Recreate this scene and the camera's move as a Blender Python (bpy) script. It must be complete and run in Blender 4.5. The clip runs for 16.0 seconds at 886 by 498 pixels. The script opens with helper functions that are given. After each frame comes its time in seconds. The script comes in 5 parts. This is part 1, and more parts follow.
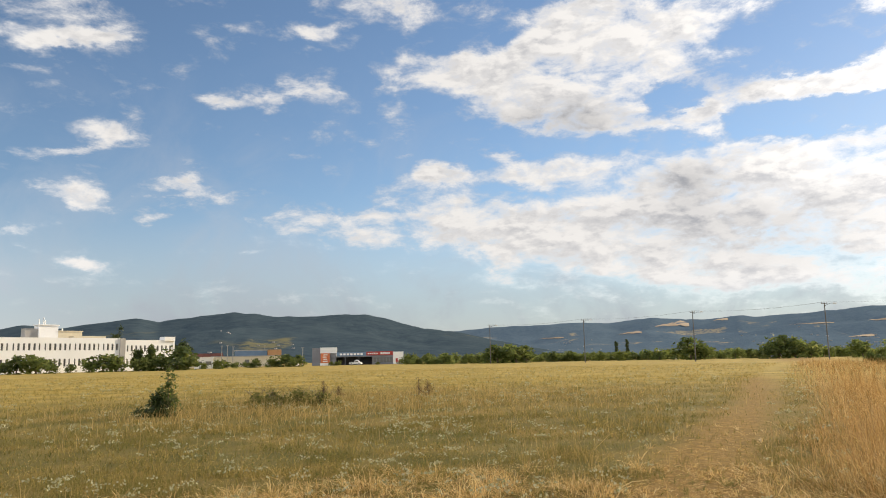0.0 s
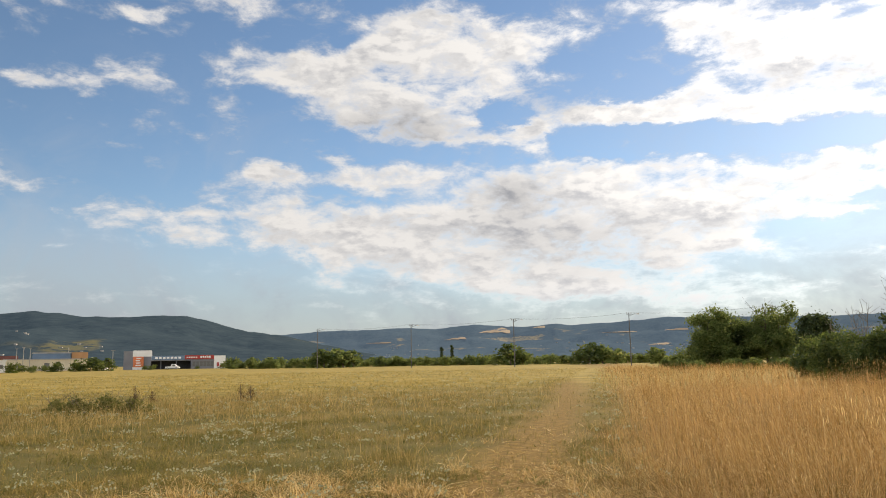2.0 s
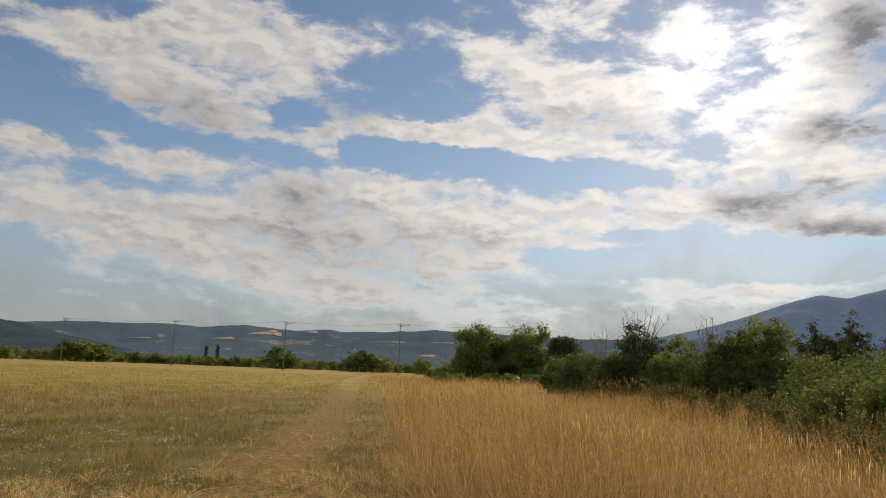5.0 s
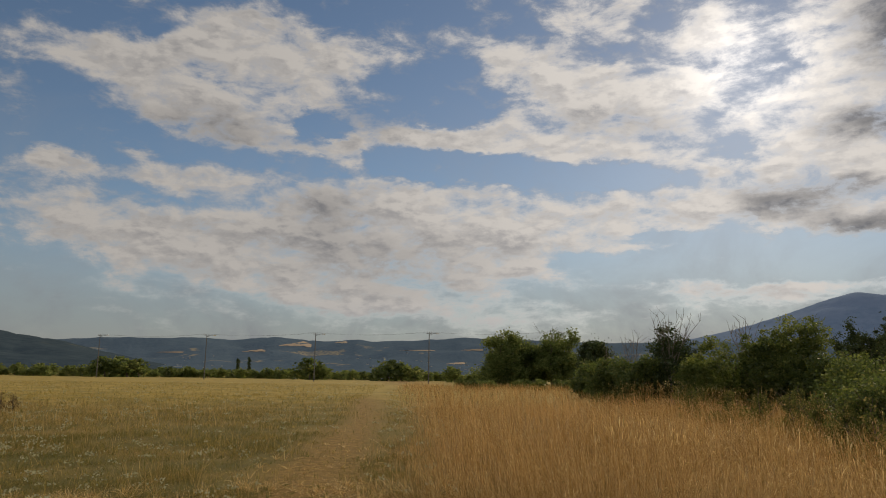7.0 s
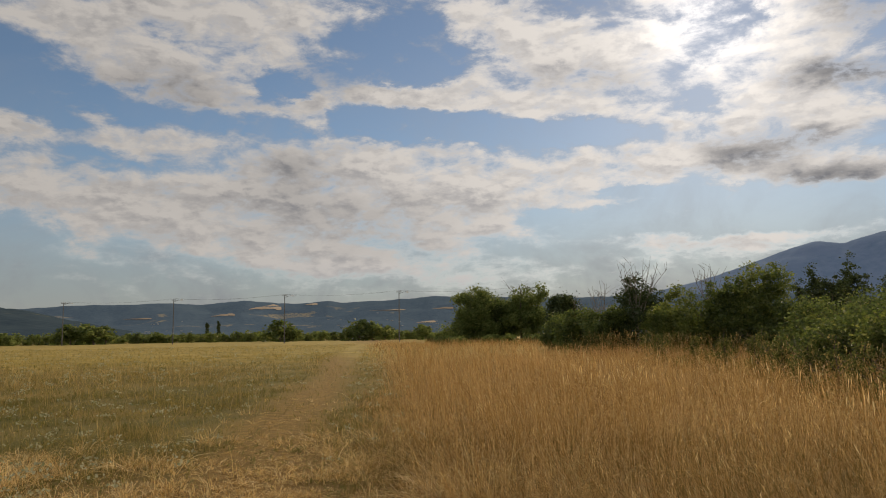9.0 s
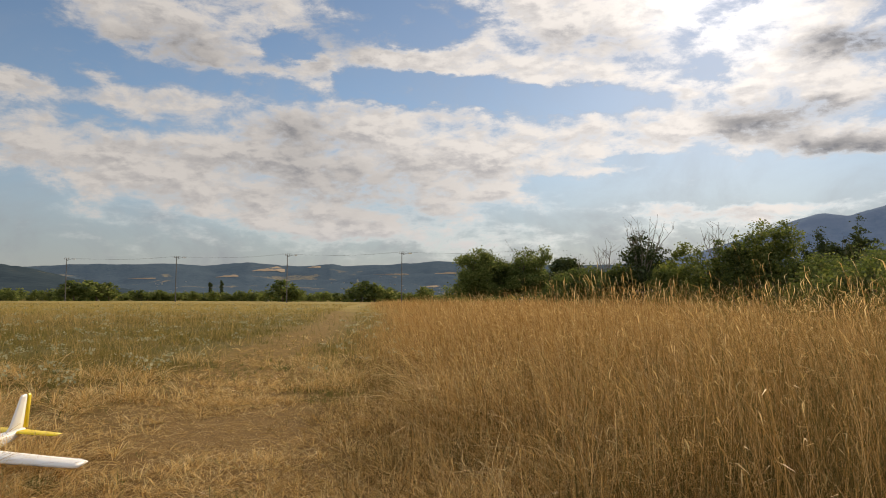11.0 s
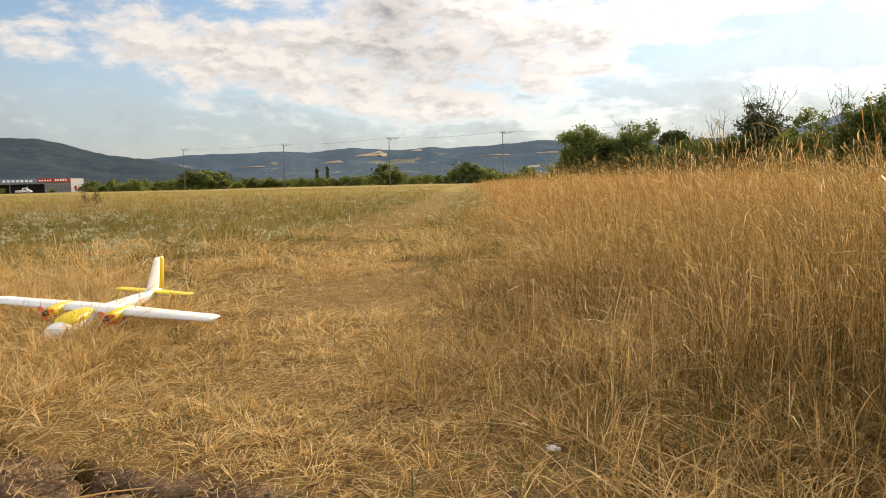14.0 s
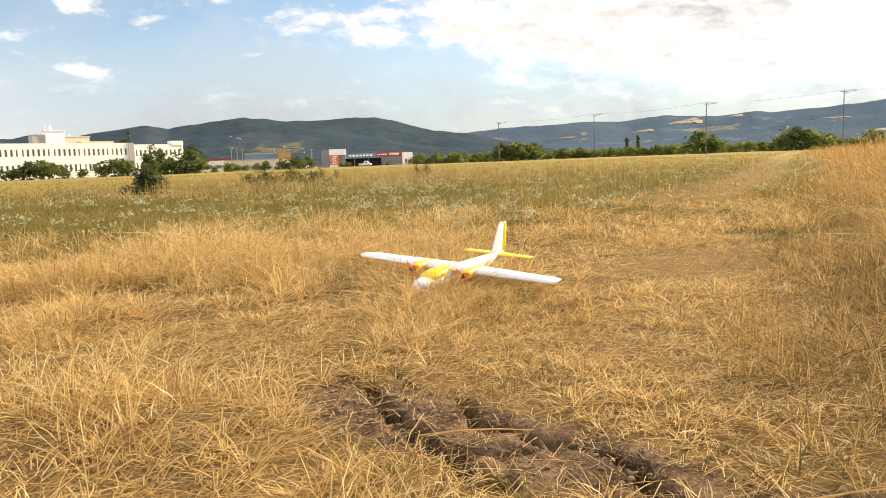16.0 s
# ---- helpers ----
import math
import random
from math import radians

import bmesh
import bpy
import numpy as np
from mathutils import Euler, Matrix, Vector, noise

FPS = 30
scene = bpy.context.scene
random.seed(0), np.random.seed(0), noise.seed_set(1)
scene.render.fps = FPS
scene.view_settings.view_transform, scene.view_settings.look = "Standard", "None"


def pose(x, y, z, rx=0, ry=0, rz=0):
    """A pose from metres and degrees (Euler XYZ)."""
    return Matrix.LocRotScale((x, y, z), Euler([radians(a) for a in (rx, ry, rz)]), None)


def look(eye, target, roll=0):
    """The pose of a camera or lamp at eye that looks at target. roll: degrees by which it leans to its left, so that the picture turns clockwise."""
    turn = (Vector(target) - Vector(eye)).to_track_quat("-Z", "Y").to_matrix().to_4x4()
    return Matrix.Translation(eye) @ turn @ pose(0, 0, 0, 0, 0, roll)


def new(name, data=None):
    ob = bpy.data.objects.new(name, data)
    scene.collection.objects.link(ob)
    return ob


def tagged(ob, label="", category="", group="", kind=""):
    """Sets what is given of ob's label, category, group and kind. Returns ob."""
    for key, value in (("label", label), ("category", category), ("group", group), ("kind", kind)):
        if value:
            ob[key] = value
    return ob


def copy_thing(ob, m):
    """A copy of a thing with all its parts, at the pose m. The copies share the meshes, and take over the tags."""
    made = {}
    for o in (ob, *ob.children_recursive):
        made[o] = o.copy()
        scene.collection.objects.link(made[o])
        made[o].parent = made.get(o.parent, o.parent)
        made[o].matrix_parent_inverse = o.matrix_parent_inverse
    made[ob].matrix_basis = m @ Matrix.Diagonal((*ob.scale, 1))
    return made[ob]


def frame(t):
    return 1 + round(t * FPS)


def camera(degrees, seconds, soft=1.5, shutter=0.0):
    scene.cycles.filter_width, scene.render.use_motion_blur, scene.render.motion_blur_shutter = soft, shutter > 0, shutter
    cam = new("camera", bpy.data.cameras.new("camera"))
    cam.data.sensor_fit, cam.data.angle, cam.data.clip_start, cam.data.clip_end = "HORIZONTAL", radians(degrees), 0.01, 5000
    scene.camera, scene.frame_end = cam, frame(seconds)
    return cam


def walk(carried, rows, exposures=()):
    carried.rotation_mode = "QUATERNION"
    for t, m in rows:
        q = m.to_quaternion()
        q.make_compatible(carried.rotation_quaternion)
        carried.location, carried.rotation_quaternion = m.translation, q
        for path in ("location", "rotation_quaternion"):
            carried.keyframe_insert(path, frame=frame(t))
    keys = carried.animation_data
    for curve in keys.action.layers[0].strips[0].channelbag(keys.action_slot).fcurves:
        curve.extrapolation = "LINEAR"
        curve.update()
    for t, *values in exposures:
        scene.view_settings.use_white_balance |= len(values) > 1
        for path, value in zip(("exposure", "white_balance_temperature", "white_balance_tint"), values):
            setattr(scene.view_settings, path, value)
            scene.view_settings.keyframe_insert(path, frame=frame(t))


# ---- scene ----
cam = camera(62.2, 16.0, soft=1.0)
# seconds, place, tilt, lean, turn
PATH = [
    (0.0, 0.000, 0.000, 1.620, 98.50, 1.19, 0.00),
    (0.5, 0.000, 0.000, 1.620, 96.95, -0.35, -1.95),
    (1.0, 0.000, 0.000, 1.620, 99.32, 0.88, -6.84),
    (1.5, 0.000, 0.000, 1.620, 98.33, 1.62, -10.72),
    (2.0, 0.000, 0.000, 1.620, 98.62, 0.90, -13.28),
    (2.5, 0.000, 0.000, 1.620, 98.02, 0.44, -17.76),
    (3.0, 0.000, 0.000, 1.620, 96.94, 1.64, -19.09),
    (3.5, 0.000, 0.000, 1.620, 97.07, 1.36, -18.56),
    (4.0, 0.000, 0.000, 1.620, 97.45, 0.98, -24.03),
    (4.5, 0.000, 0.000, 1.620, 98.58, -0.90, -28.61),
    (5.0, 0.000, 0.000, 1.620, 99.28, -2.16, -30.93),
    (7.5, 0.000, 0.000, 1.620, 99.84, -0.72, -28.34),
    (8.0, 0.000, 0.000, 1.620, 96.64, 0.56, -30.29),
    (10.5, 0.709, 0.934, 0.934, 96.69, 0.90, -31.09),
    (11.0, 0.694, 0.986, 0.835, 93.91, -0.21, -30.66),
    (11.5, 0.685, 1.044, 0.824, 94.83, -0.17, -27.14),
    (12.0, 0.701, 1.078, 0.818, 93.45, 1.18, -25.10),
    (12.5, 0.699, 1.100, 0.791, 91.39, 1.13, -25.71),
    (13.0, 0.705, 1.109, 0.752, 88.73, 1.08, -24.38),
    (13.5, 0.704, 1.119, 0.726, 86.47, 0.97, -24.10),
    (14.0, 0.694, 1.117, 0.704, 84.73, 1.36, -22.78),
    (14.5, 0.659, 1.113, 0.688, 83.10, 1.83, -19.73),
    (15.0, 0.617, 1.127, 0.688, 82.15, 3.21, -14.39),
    (15.5, 0.553, 1.119, 0.692, 83.37, 2.59, -5.65),
    (16.0, 0.517, 1.117, 0.693, 83.18, 2.21, 0.83),
]
walk(cam, [(t, pose(x, y, z, a, b, c)) for t, x, y, z, a, b, c in PATH],
     exposures=[(0, 0.24, 6500, 10), (2, 0.17, 6550, 10), (3.5, 0.08, 6650, 11), (5, -0.38, 6750, 11), (7.5, -0.82, 6800, 11), (8, -0.77, 6800, 11), (10.5, -0.38, 6800, 12), (12, -0.18, 6800, 12),
                (13.5, 0.15, 6950, 12), (14.5, 0.44, 6950, 12), (15.2, 0.64, 6950, 12), (16, 0.75, 6950, 12)])

# ---- light ----
SUN_AZ, SUN_EL = 52.0, 22.3


def bearing(az, d, z=0.0):
    return Vector((d * math.sin(radians(az)), d * math.cos(radians(az)), z))


sun_data = bpy.data.lights.new("sun", "SUN")
sun_data.energy, sun_data.angle, sun_data.color = 5.0, radians(1.2), (1.0, 0.83, 0.60)
sun = new("sun", sun_data)
_s = bearing(SUN_AZ, math.cos(radians(SUN_EL)), math.sin(radians(SUN_EL)))
sun.matrix_world = look(_s * 100, (0, 0, 0))


class Nodes:
    """A small wrapper to write node trees shortly."""

    def __init__(self, tree):
        self.tree = tree
        tree.nodes.clear()

    def add(self, kind, **props):
        links = props.pop("links", {})
        n = self.tree.nodes.new(kind)
        for k, v in props.items():
            setattr(n, k, v)
        for k, v in links.items():
            self.set(n, k, v)
        return n

    def set(self, n, k, v):
        if isinstance(v, bpy.types.NodeSocket):
            self.tree.links.new(v, n.inputs[k])
        else:
            n.inputs[k].default_value = v

    def math(self, op, a, b=0.0, clamp=False):
        n = self.add("ShaderNodeMath", operation=op, use_clamp=clamp)
        self.set(n, 0, a)
        self.set(n, 1, b)
        return n.outputs[0]

    def noise(self, vec, scale, detail=4.0, rough=0.55, distort=0.0):
        n = self.add("ShaderNodeTexNoise")
        if vec is not None:
            self.set(n, "Vector", vec)
        self.set(n, "Scale", scale)
        self.set(n, "Detail", detail)
        self.set(n, "Roughness", rough)
        self.set(n, "Distortion", distort)
        return n.outputs[0]

    def step(self, v, lo, hi, a=0.0, b=1.0):
        n = self.add("ShaderNodeMapRange", interpolation_type="SMOOTHSTEP")
        self.set(n, 0, v)
        for i, x in enumerate((lo, hi, a, b)):
            self.set(n, i + 1, x)
        return n.outputs[0]

    def mix(self, fac, a, b, mode="MIX"):
        n = self.add("ShaderNodeMix", data_type="RGBA", blend_type=mode)
        self.set(n, 0, fac)
        for i, x in ((6, a), (7, b)):
            self.set(n, i, (*x, 1.0) if isinstance(x, tuple) else x)
        return n.outputs[2]

    def ramp(self, v, stops):
        n = self.add("ShaderNodeValToRGB")
        e = n.color_ramp.elements
        while len(e) < len(stops):
            e.new(0.5)
        for k, (pos, col) in zip(e, stops):
            k.position, k.color = pos, (*col, 1.0)
        self.set(n, 0, v)
        return n.outputs[0]


# clouds: bearing, elevation, half width, half height, tilt (degrees), weight
PUFFS_WEST = [(-29.1, 23.6, 5.0, 1.3, 5, 0.6), (-27.9, 22.6, 4.2, 0.5, 7, 0.75), (-31.0, 20.0, 1.7, 0.4, 1, 0.5), (-28.2, 20.4, 2.1, 0.6, -18, 0.3),
              (-15.4, 25.2, 1.7, 0.5, 5, 0.4), (-10.0, 25.2, 3.4, 0.6, 7, 0.7), (-16.5, 19.4, 2.9, 0.6, -2, 0.85), (-12.8, 18.8, 1.4, 0.6, -16, 0.5),
              (-9.8, 20.3, 3.6, 1.0, -3, 0.8), (-24.8, 16.6, 2.6, 0.7, -4, 0.65), (-28.2, 14.6, 3.0, 0.5, 9, 0.65), (-25.2, 15.6, 1.5, 0.4, 21, 0.5),
              (-26.6, 11.9, 2.9, 0.9, -9, 0.75), (-19.4, 12.6, 3.8, 0.9, -3, 0.9)]
PUFFS_LOW = [(-21.4, 10.4, 1.2, 0.4, 3, 0.5), (-29.8, 9.3, 2.5, 0.6, 7, 0.55), (-29.6, 8.0, 0.8, 0.4, -14, 0.7), (-26.4, 7.4, 1.9, 0.6, -7, 0.8),
             (-27.1, 6.2, 7.0, 0.5, 0, 0.3), (-12.0, 5.0, 6.3, 0.4, 0, 0.35), (-3.2, 15.7, 1.4, 0.3, -5, 0.5), (4.9, 15.6, 1.3, 0.4, -2, 0.5),
             (-14.6, 8.4, 0.9, 0.3, 1, 0.45)]
BANK_NORTH = [(-3.3, 26.7, 5.6, 1.2, -4, 0.85), (16.2, 22.7, 6.5, 3.0, -21, 1.0), (10.6, 25.3, 3.6, 1.1, -1, 0.6), (7.8, 24.1, 2.6, 1.2, 23, 0.6),
              (-0.2, 22.0, 4.4, 1.2, -8, 0.75), (4.0, 22.8, 3.4, 1.1, 7, 0.6), (7.6, 20.2, 6.8, 1.9, -9, 0.9), (11.1, 18.1, 8.4, 1.5, -7, 0.9),
              (17.9, 17.2, 4.8, 0.9, -11, 0.9), (21.0, 17.2, 1.2, 1.0, -46, 0.8), (-3.4, 18.3, 2.7, 1.4, 14, 0.45), (-3.6, 21.2, 1.8, 0.8, -9, 0.6),
              (27.8, 18.1, 5.8, 0.8, 3, 0.8), (32.4, 18.7, 3.1, 1.5, 4, 0.75), (10.9, 22.4, 5.8, 1.8, 2, 0.6)]
BANK_LONG = [(-0.1, 14.2, 2.0, 0.9, -20, 0.75), (4.6, 13.8, 4.9, 0.6, -5, 0.35), (8.7, 15.0, 3.5, 0.6, 4, 0.35), (-6.2, 9.6, 8.4, 1.0, -3, 0.75),
             (-8.0, 11.1, 5.3, 0.5, -2, 0.6), (3.2, 10.6, 7.1, 1.6, -7, 0.7), (8.0, 8.7, 11.8, 2.6, -10, 0.6), (17.5, 11.6, 7.4, 2.5, -1, 0.75),
             (22.1, 9.1, 16.5, 4.9, -2, 0.75), (27.0, 13.8, 6.9, 1.6, -2, 0.8), (29.0, 11.2, 5.2, 2.3, -7, 0.6), (21.9, 5.9, 15.3, 2.0, -7, 0.45),
             (5.2, 4.2, 4.8, 0.4, -8, 0.3), (2.9, 14.2, 7.2, 1.1, 5, 0.5), (9.4, 14.1, 6.3, 0.8, 1, 0.35)]
BANK_EAST = [(41.6, 20.0, 9.8, 3.4, -16, 1.0), (38.3, 17.3, 8.1, 1.0, -8, 0.8), (26.8, 18.5, 4.0, 0.7, -3, 0.65), (37.8, 23.5, 7.9, 1.9, -13, 0.8),
             (48.9, 14.9, 1.7, 0.6, -9, 0.7), (41.1, 12.4, 10.3, 1.9, -2, 0.9), (48.0, 12.1, 3.1, 0.9, -4, 0.7), (46.8, 9.5, 3.3, 0.4, -2, 0.55),
             (35.4, 9.2, 6.5, 1.5, 5, 0.65), (34.8, 5.9, 4.9, 0.6, -7, 0.35)]
BANK_SUNWARD = [(44.5, 26.6, 10.3, 1.9, -9, 0.8), (59.8, 23.7, 4.4, 3.6, -9, 1.0), (57.4, 19.1, 5.6, 3.1, -12, 1.0),
                (58.3, 14.4, 6.1, 2.7, -10, 1.0), (53.8, 12.9, 2.9, 2.0, -13, 1.0), (59.2, 11.0, 4.2, 1.4, -7, 1.0),
                (49.2, 13.7, 3.7, 0.9, -7, 0.65), (44.4, 9.7, 5.1, 0.4, 0, 0.5), (46.5, 6.9, 4.5, 0.8, -5, 0.6), (56.9, 6.7, 5.4, 0.6, 2, 0.7),
                (50.9, 6.0, 7.8, 0.9, 0, 0.55), (48.8, 22.7, 3.8, 2.8, -5, 0.7), (16.0, 24.6, 7.4, 2.0, -1, 0.45), (23.2, 25.2, 5.1, 1.2, 5, 0.4)]
GAPS = [(18.2, 18.4, 1.7, 1.1, 6, 1.0), (29.2, 21.4, 3.5, 2.0, -7, 0.9), (32.4, 15.9, 11.3, 1.0, -3, 0.9), (51.5, 16.6, 1.2, 1.0, -33, 0.8),
        (54.6, 22.2, 1.0, 0.7, -7, 0.6), (45.8, 26.2, 2.0, 0.8, -4, 0.6), (50.6, 8.6, 10.6, 1.4, -1, 0.9), (-0.1, 18.4, 2.4, 1.5, -9, 0.35),
        (46.5, 10.6, 3.1, 0.3, -6, 0.7), (18.2, 18.9, 1.7, 0.9, -1, 0.6), (38.2, 15.5, 10.4, 0.7, -6, 0.5), (17.6, 19.3, 1.4, 0.6, -7, 0.6),
        (20.1, 18.5, 1.2, 0.5, -7, 0.5), (-8.0, 16.9, 5.4, 1.3, 1, 0.4)]
UNDERSIDES = [(54.0, 12.6, 3.6, 1.1, -6, 1.05), (59.2, 10.6, 4.2, 0.9, -5, 1.0), (60.2, 17.1, 3.9, 1.0, -7, 1.2), (61.9, 22.9, 3.1, 2.9, -10, 1.2),
              (57.2, 13.5, 3.3, 0.8, -4, 0.9), (20.4, 12.7, 3.5, 1.7, -6, 0.3), (24.1, 9.9, 13.2, 1.5, -2, 0.25), (43.6, 19.1, 6.6, 1.4, -7, 0.35),
              (10.2, 18.3, 5.2, 1.4, -1, 0.3), (22.7, 19.3, 3.6, 1.3, 5, 0.25), (11.1, 17.8, 6.6, 1.1, -7, 0.25), (21.8, 19.7, 3.2, 1.3, -8, 0.35),
              (18.4, 12.2, 3.9, 1.7, -5, 0.25), (23.9, 7.8, 9.7, 1.8, -5, 0.25)]

world = bpy.data.worlds.new("sky")
world.use_nodes = True
scene.world = world
W = Nodes(world.node_tree)
tc = W.add("ShaderNodeTexCoord")
direction = tc.outputs["Generated"]
xyz = W.add("ShaderNodeSeparateXYZ", links={0: direction})
X, Y, Z = xyz.outputs
az = W.math("MULTIPLY", W.math("ARCTAN2", X, Y), 57.29578)
el = W.math("MULTIPLY", W.math("ARCSINE", Z), 57.29578)
sky_pos = W.add("ShaderNodeCombineXYZ", links={0: az, 1: el}).outputs[0]
lift = W.math("ADD", W.math("MAXIMUM", Z, 0.0), 0.10)
plane = W.add("ShaderNodeCombineXYZ", links={0: W.math("DIVIDE", X, lift), 1: W.math("DIVIDE", Y, lift)}).outputs[0]
flat_pos = W.add("ShaderNodeMapping", links={"Vector": sky_pos, "Scale": (0.48, 1.0, 1.0), "Rotation": (0, 0, radians(-5))}).outputs[0]
wob = W.add("ShaderNodeTexNoise", links={"Vector": flat_pos, "Scale": 0.45, "Detail": 6.0, "Roughness": 0.62})
wob_v = W.add("ShaderNodeVectorMath", operation="MULTIPLY_ADD",
              links={0: wob.outputs["Color"], 1: (5.0, 3.0, 0.0), 2: (-2.5, -1.5, 0.0)}).outputs[0]
warped = W.add("ShaderNodeVectorMath", operation="ADD", links={0: sky_pos, 1: wob_v}).outputs[0]


def blob_sum(blobs, soft=1.7, after=None):
    """Soft ellipses added up; a sum made before rides along in z, which the flat ellipses ignore."""
    where, total = warped, None
    if after is not None:
        where = W.add("ShaderNodeVectorMath", operation="MULTIPLY_ADD", links={0: after, 1: (0.0, 0.0, 1.0), 2: warped}).outputs[0]
    for a, e, w, h, tilt, weight in blobs:
        m = W.add("ShaderNodeMapping", vector_type="TEXTURE",
                  links={"Vector": where, "Location": (a, e, 0), "Rotation": (0, 0, radians(tilt)), "Scale": (w, h, 100000.0)}).outputs[0]
        d = W.add("ShaderNodeVectorMath", operation="LENGTH", links={0: m}).outputs["Value"]
        v = W.step(d, 0.0, soft, weight, 0.0)
        total = v if total is None else W.math("ADD", total, v)
    return total


density = blob_sum(PUFFS_WEST)
for blobs in (PUFFS_LOW, BANK_NORTH, BANK_LONG, BANK_EAST, BANK_SUNWARD):
    density = W.math("ADD", density, blob_sum(blobs, 1.7, density))
density = W.math("MINIMUM", density, 1.05)
density = W.math("SUBTRACT", density, blob_sum(GAPS, 1.7, density))
# broken cloud goes on outside the part that is seen
away = W.step(W.math("ABSOLUTE", W.math("SUBTRACT", az, 15.0)), 50.0, 70.0)
high = W.step(el, 27.0, 36.0)
rest = W.math("MULTIPLY", W.math("MAXIMUM", away, high), 0.62)
density = W.math("MAXIMUM", density, rest)
n_big = W.noise(plane, 1.6, 8.0, 0.58, 0.1)
n_fine = W.noise(flat_pos, 0.55, 10.0, 0.64, 0.2)
detail = W.math("ADD", W.math("MULTIPLY", n_big, 0.35), W.math("MULTIPLY", n_fine, 1.0))
body = W.math("ADD", density, W.math("MULTIPLY", W.math("SUBTRACT", detail, 0.68), 2.7))
cover = W.step(body, 0.05, 1.05)
veil = W.math("MULTIPLY", W.step(W.noise(sky_pos, 0.12, 6.0, 0.6, 0.6), 0.40, 0.75), 0.30)
low_veil = W.math("MULTIPLY", W.step(el, 13.0, 1.0), 0.74)
cloud_part = cover
cover = W.math("MAXIMUM", cover, W.math("ADD", W.math("MULTIPLY", veil, W.step(el, 26.0, 10.0)), low_veil))
thick = W.step(body, 0.35, 1.7)
# the side of each billow towards the sun is bright, the side away from it in shade
toward = W.add("ShaderNodeVectorMath", operation="ADD", links={0: flat_pos, 1: (0.30, 0.50, 0.0)}).outputs[0]
relief = W.math("SUBTRACT", W.noise(flat_pos, 0.55, 5.0, 0.55, 0.2), W.noise(toward, 0.55, 5.0, 0.55, 0.2))
lump = W.step(W.math("ADD", relief, W.math("MULTIPLY", W.math("SUBTRACT", W.noise(flat_pos, 1.6, 5.0, 0.6, 0.1), 0.5), 0.45)), -0.12, 0.12)
sun_dir = W.add("ShaderNodeVectorMath", operation="DOT_PRODUCT", links={0: direction, 1: tuple(_s.normalized())}).outputs["Value"]
halo = W.math("POWER", W.math("MAXIMUM", sun_dir, 0.0), 300.0)
under = W.math("MULTIPLY", W.math("MULTIPLY", blob_sum(UNDERSIDES, 1.5, density), W.step(detail, 0.45, 0.85, 0.45, 1.0)), W.step(body, 0.3, 0.9))
grey = W.math("ADD", W.math("MULTIPLY", thick, W.math("SUBTRACT", 0.78, W.math("MULTIPLY", lump, 0.74))), W.math("MULTIPLY", under, 0.75), True)
cloud_col = W.mix(grey, (1.0, 0.965, 0.925), (0.40, 0.415, 0.46))
warm_low = W.step(el, 12.0, 3.0)
haze_col = W.mix(warm_low, (0.80, 0.82, 0.87), (0.60, 0.645, 0.72))
cloud_col = W.mix(W.math("MULTIPLY", cloud_part, W.step(el, 1.5, 6.5, 0.35, 1.0)), haze_col, cloud_col)
# clouds away from the sun, mostly unseen, brightened as front-lit to add fill light
back_fill = W.step(sun_dir, 0.35, -0.45)
cloud_power = W.math("ADD", W.math("ADD", W.math("ADD", W.step(cloud_part, 0.0, 0.8, 0.58, 0.74), W.math("MULTIPLY", halo, 1.0)), W.math("MULTIPLY", W.math("POWER", W.math("MAXIMUM", sun_dir, 0.0), 9.0), W.step(cloud_part, 0.0, 0.8, 0.10, 0.50))), W.math("MULTIPLY", back_fill, 0.85))
# deep cloud lets less of the sun's light through
cloud_power = W.math("MULTIPLY", cloud_power, W.math("SUBTRACT", 1.0, W.math("MULTIPLY", W.math("MINIMUM", under, 1.0), 0.42)))
sky = W.add("ShaderNodeTexSky", sky_type="NISHITA", sun_disc=False, sun_elevation=radians(SUN_EL), sun_rotation=radians(SUN_AZ),
            air_density=1.0, dust_density=0.15, ozone_density=2.5)
blue = W.add("ShaderNodeBackground", links={0: sky.outputs[0], 1: 0.104})
white = W.add("ShaderNodeBackground", links={0: cloud_col, 1: cloud_power})
both = W.add("ShaderNodeMixShader", links={0: cover, 1: blue.outputs[0], 2: white.outputs[0]})
W.add("ShaderNodeOutputWorld", links={0: both.outputs[0]})


# ---- materials ----
def material(name):
    m = bpy.data.materials.new(name)
    m.use_nodes = True
    return m, Nodes(m.node_tree)


def plain(name, colour, rough=0.7, metal=0.0, vary=0.12, scale=3.0, bump=0.0, grain=40.0):
    """Paint, plaster, metal or plastic with blotches and fine grain."""
    m, N = material(name)
    co = N.add("ShaderNodeTexCoord").outputs["Object"]
    big, fine = N.noise(co, scale, 4.0), N.noise(co, grain, 3.0)
    v = N.math("ADD", N.math("MULTIPLY", big, 0.7), N.math("MULTIPLY", fine, 0.3))
    dark = tuple(c * (1 - vary) for c in colour)
    light = tuple(min(1.0, c * (1 + vary)) for c in colour)
    col = N.mix(N.step(v, 0.3, 0.7), dark, light)
    p = N.add("ShaderNodeBsdfPrincipled", links={"Base Color": col, "Roughness": rough, "Metallic": metal})
    if bump:
        b = N.add("ShaderNodeBump", links={"Strength": bump, "Height": fine, "Distance": 0.01})
        N.set(p, "Normal", b.outputs[0])
    N.add("ShaderNodeOutputMaterial", links={0: p.outputs[0]})
    return m


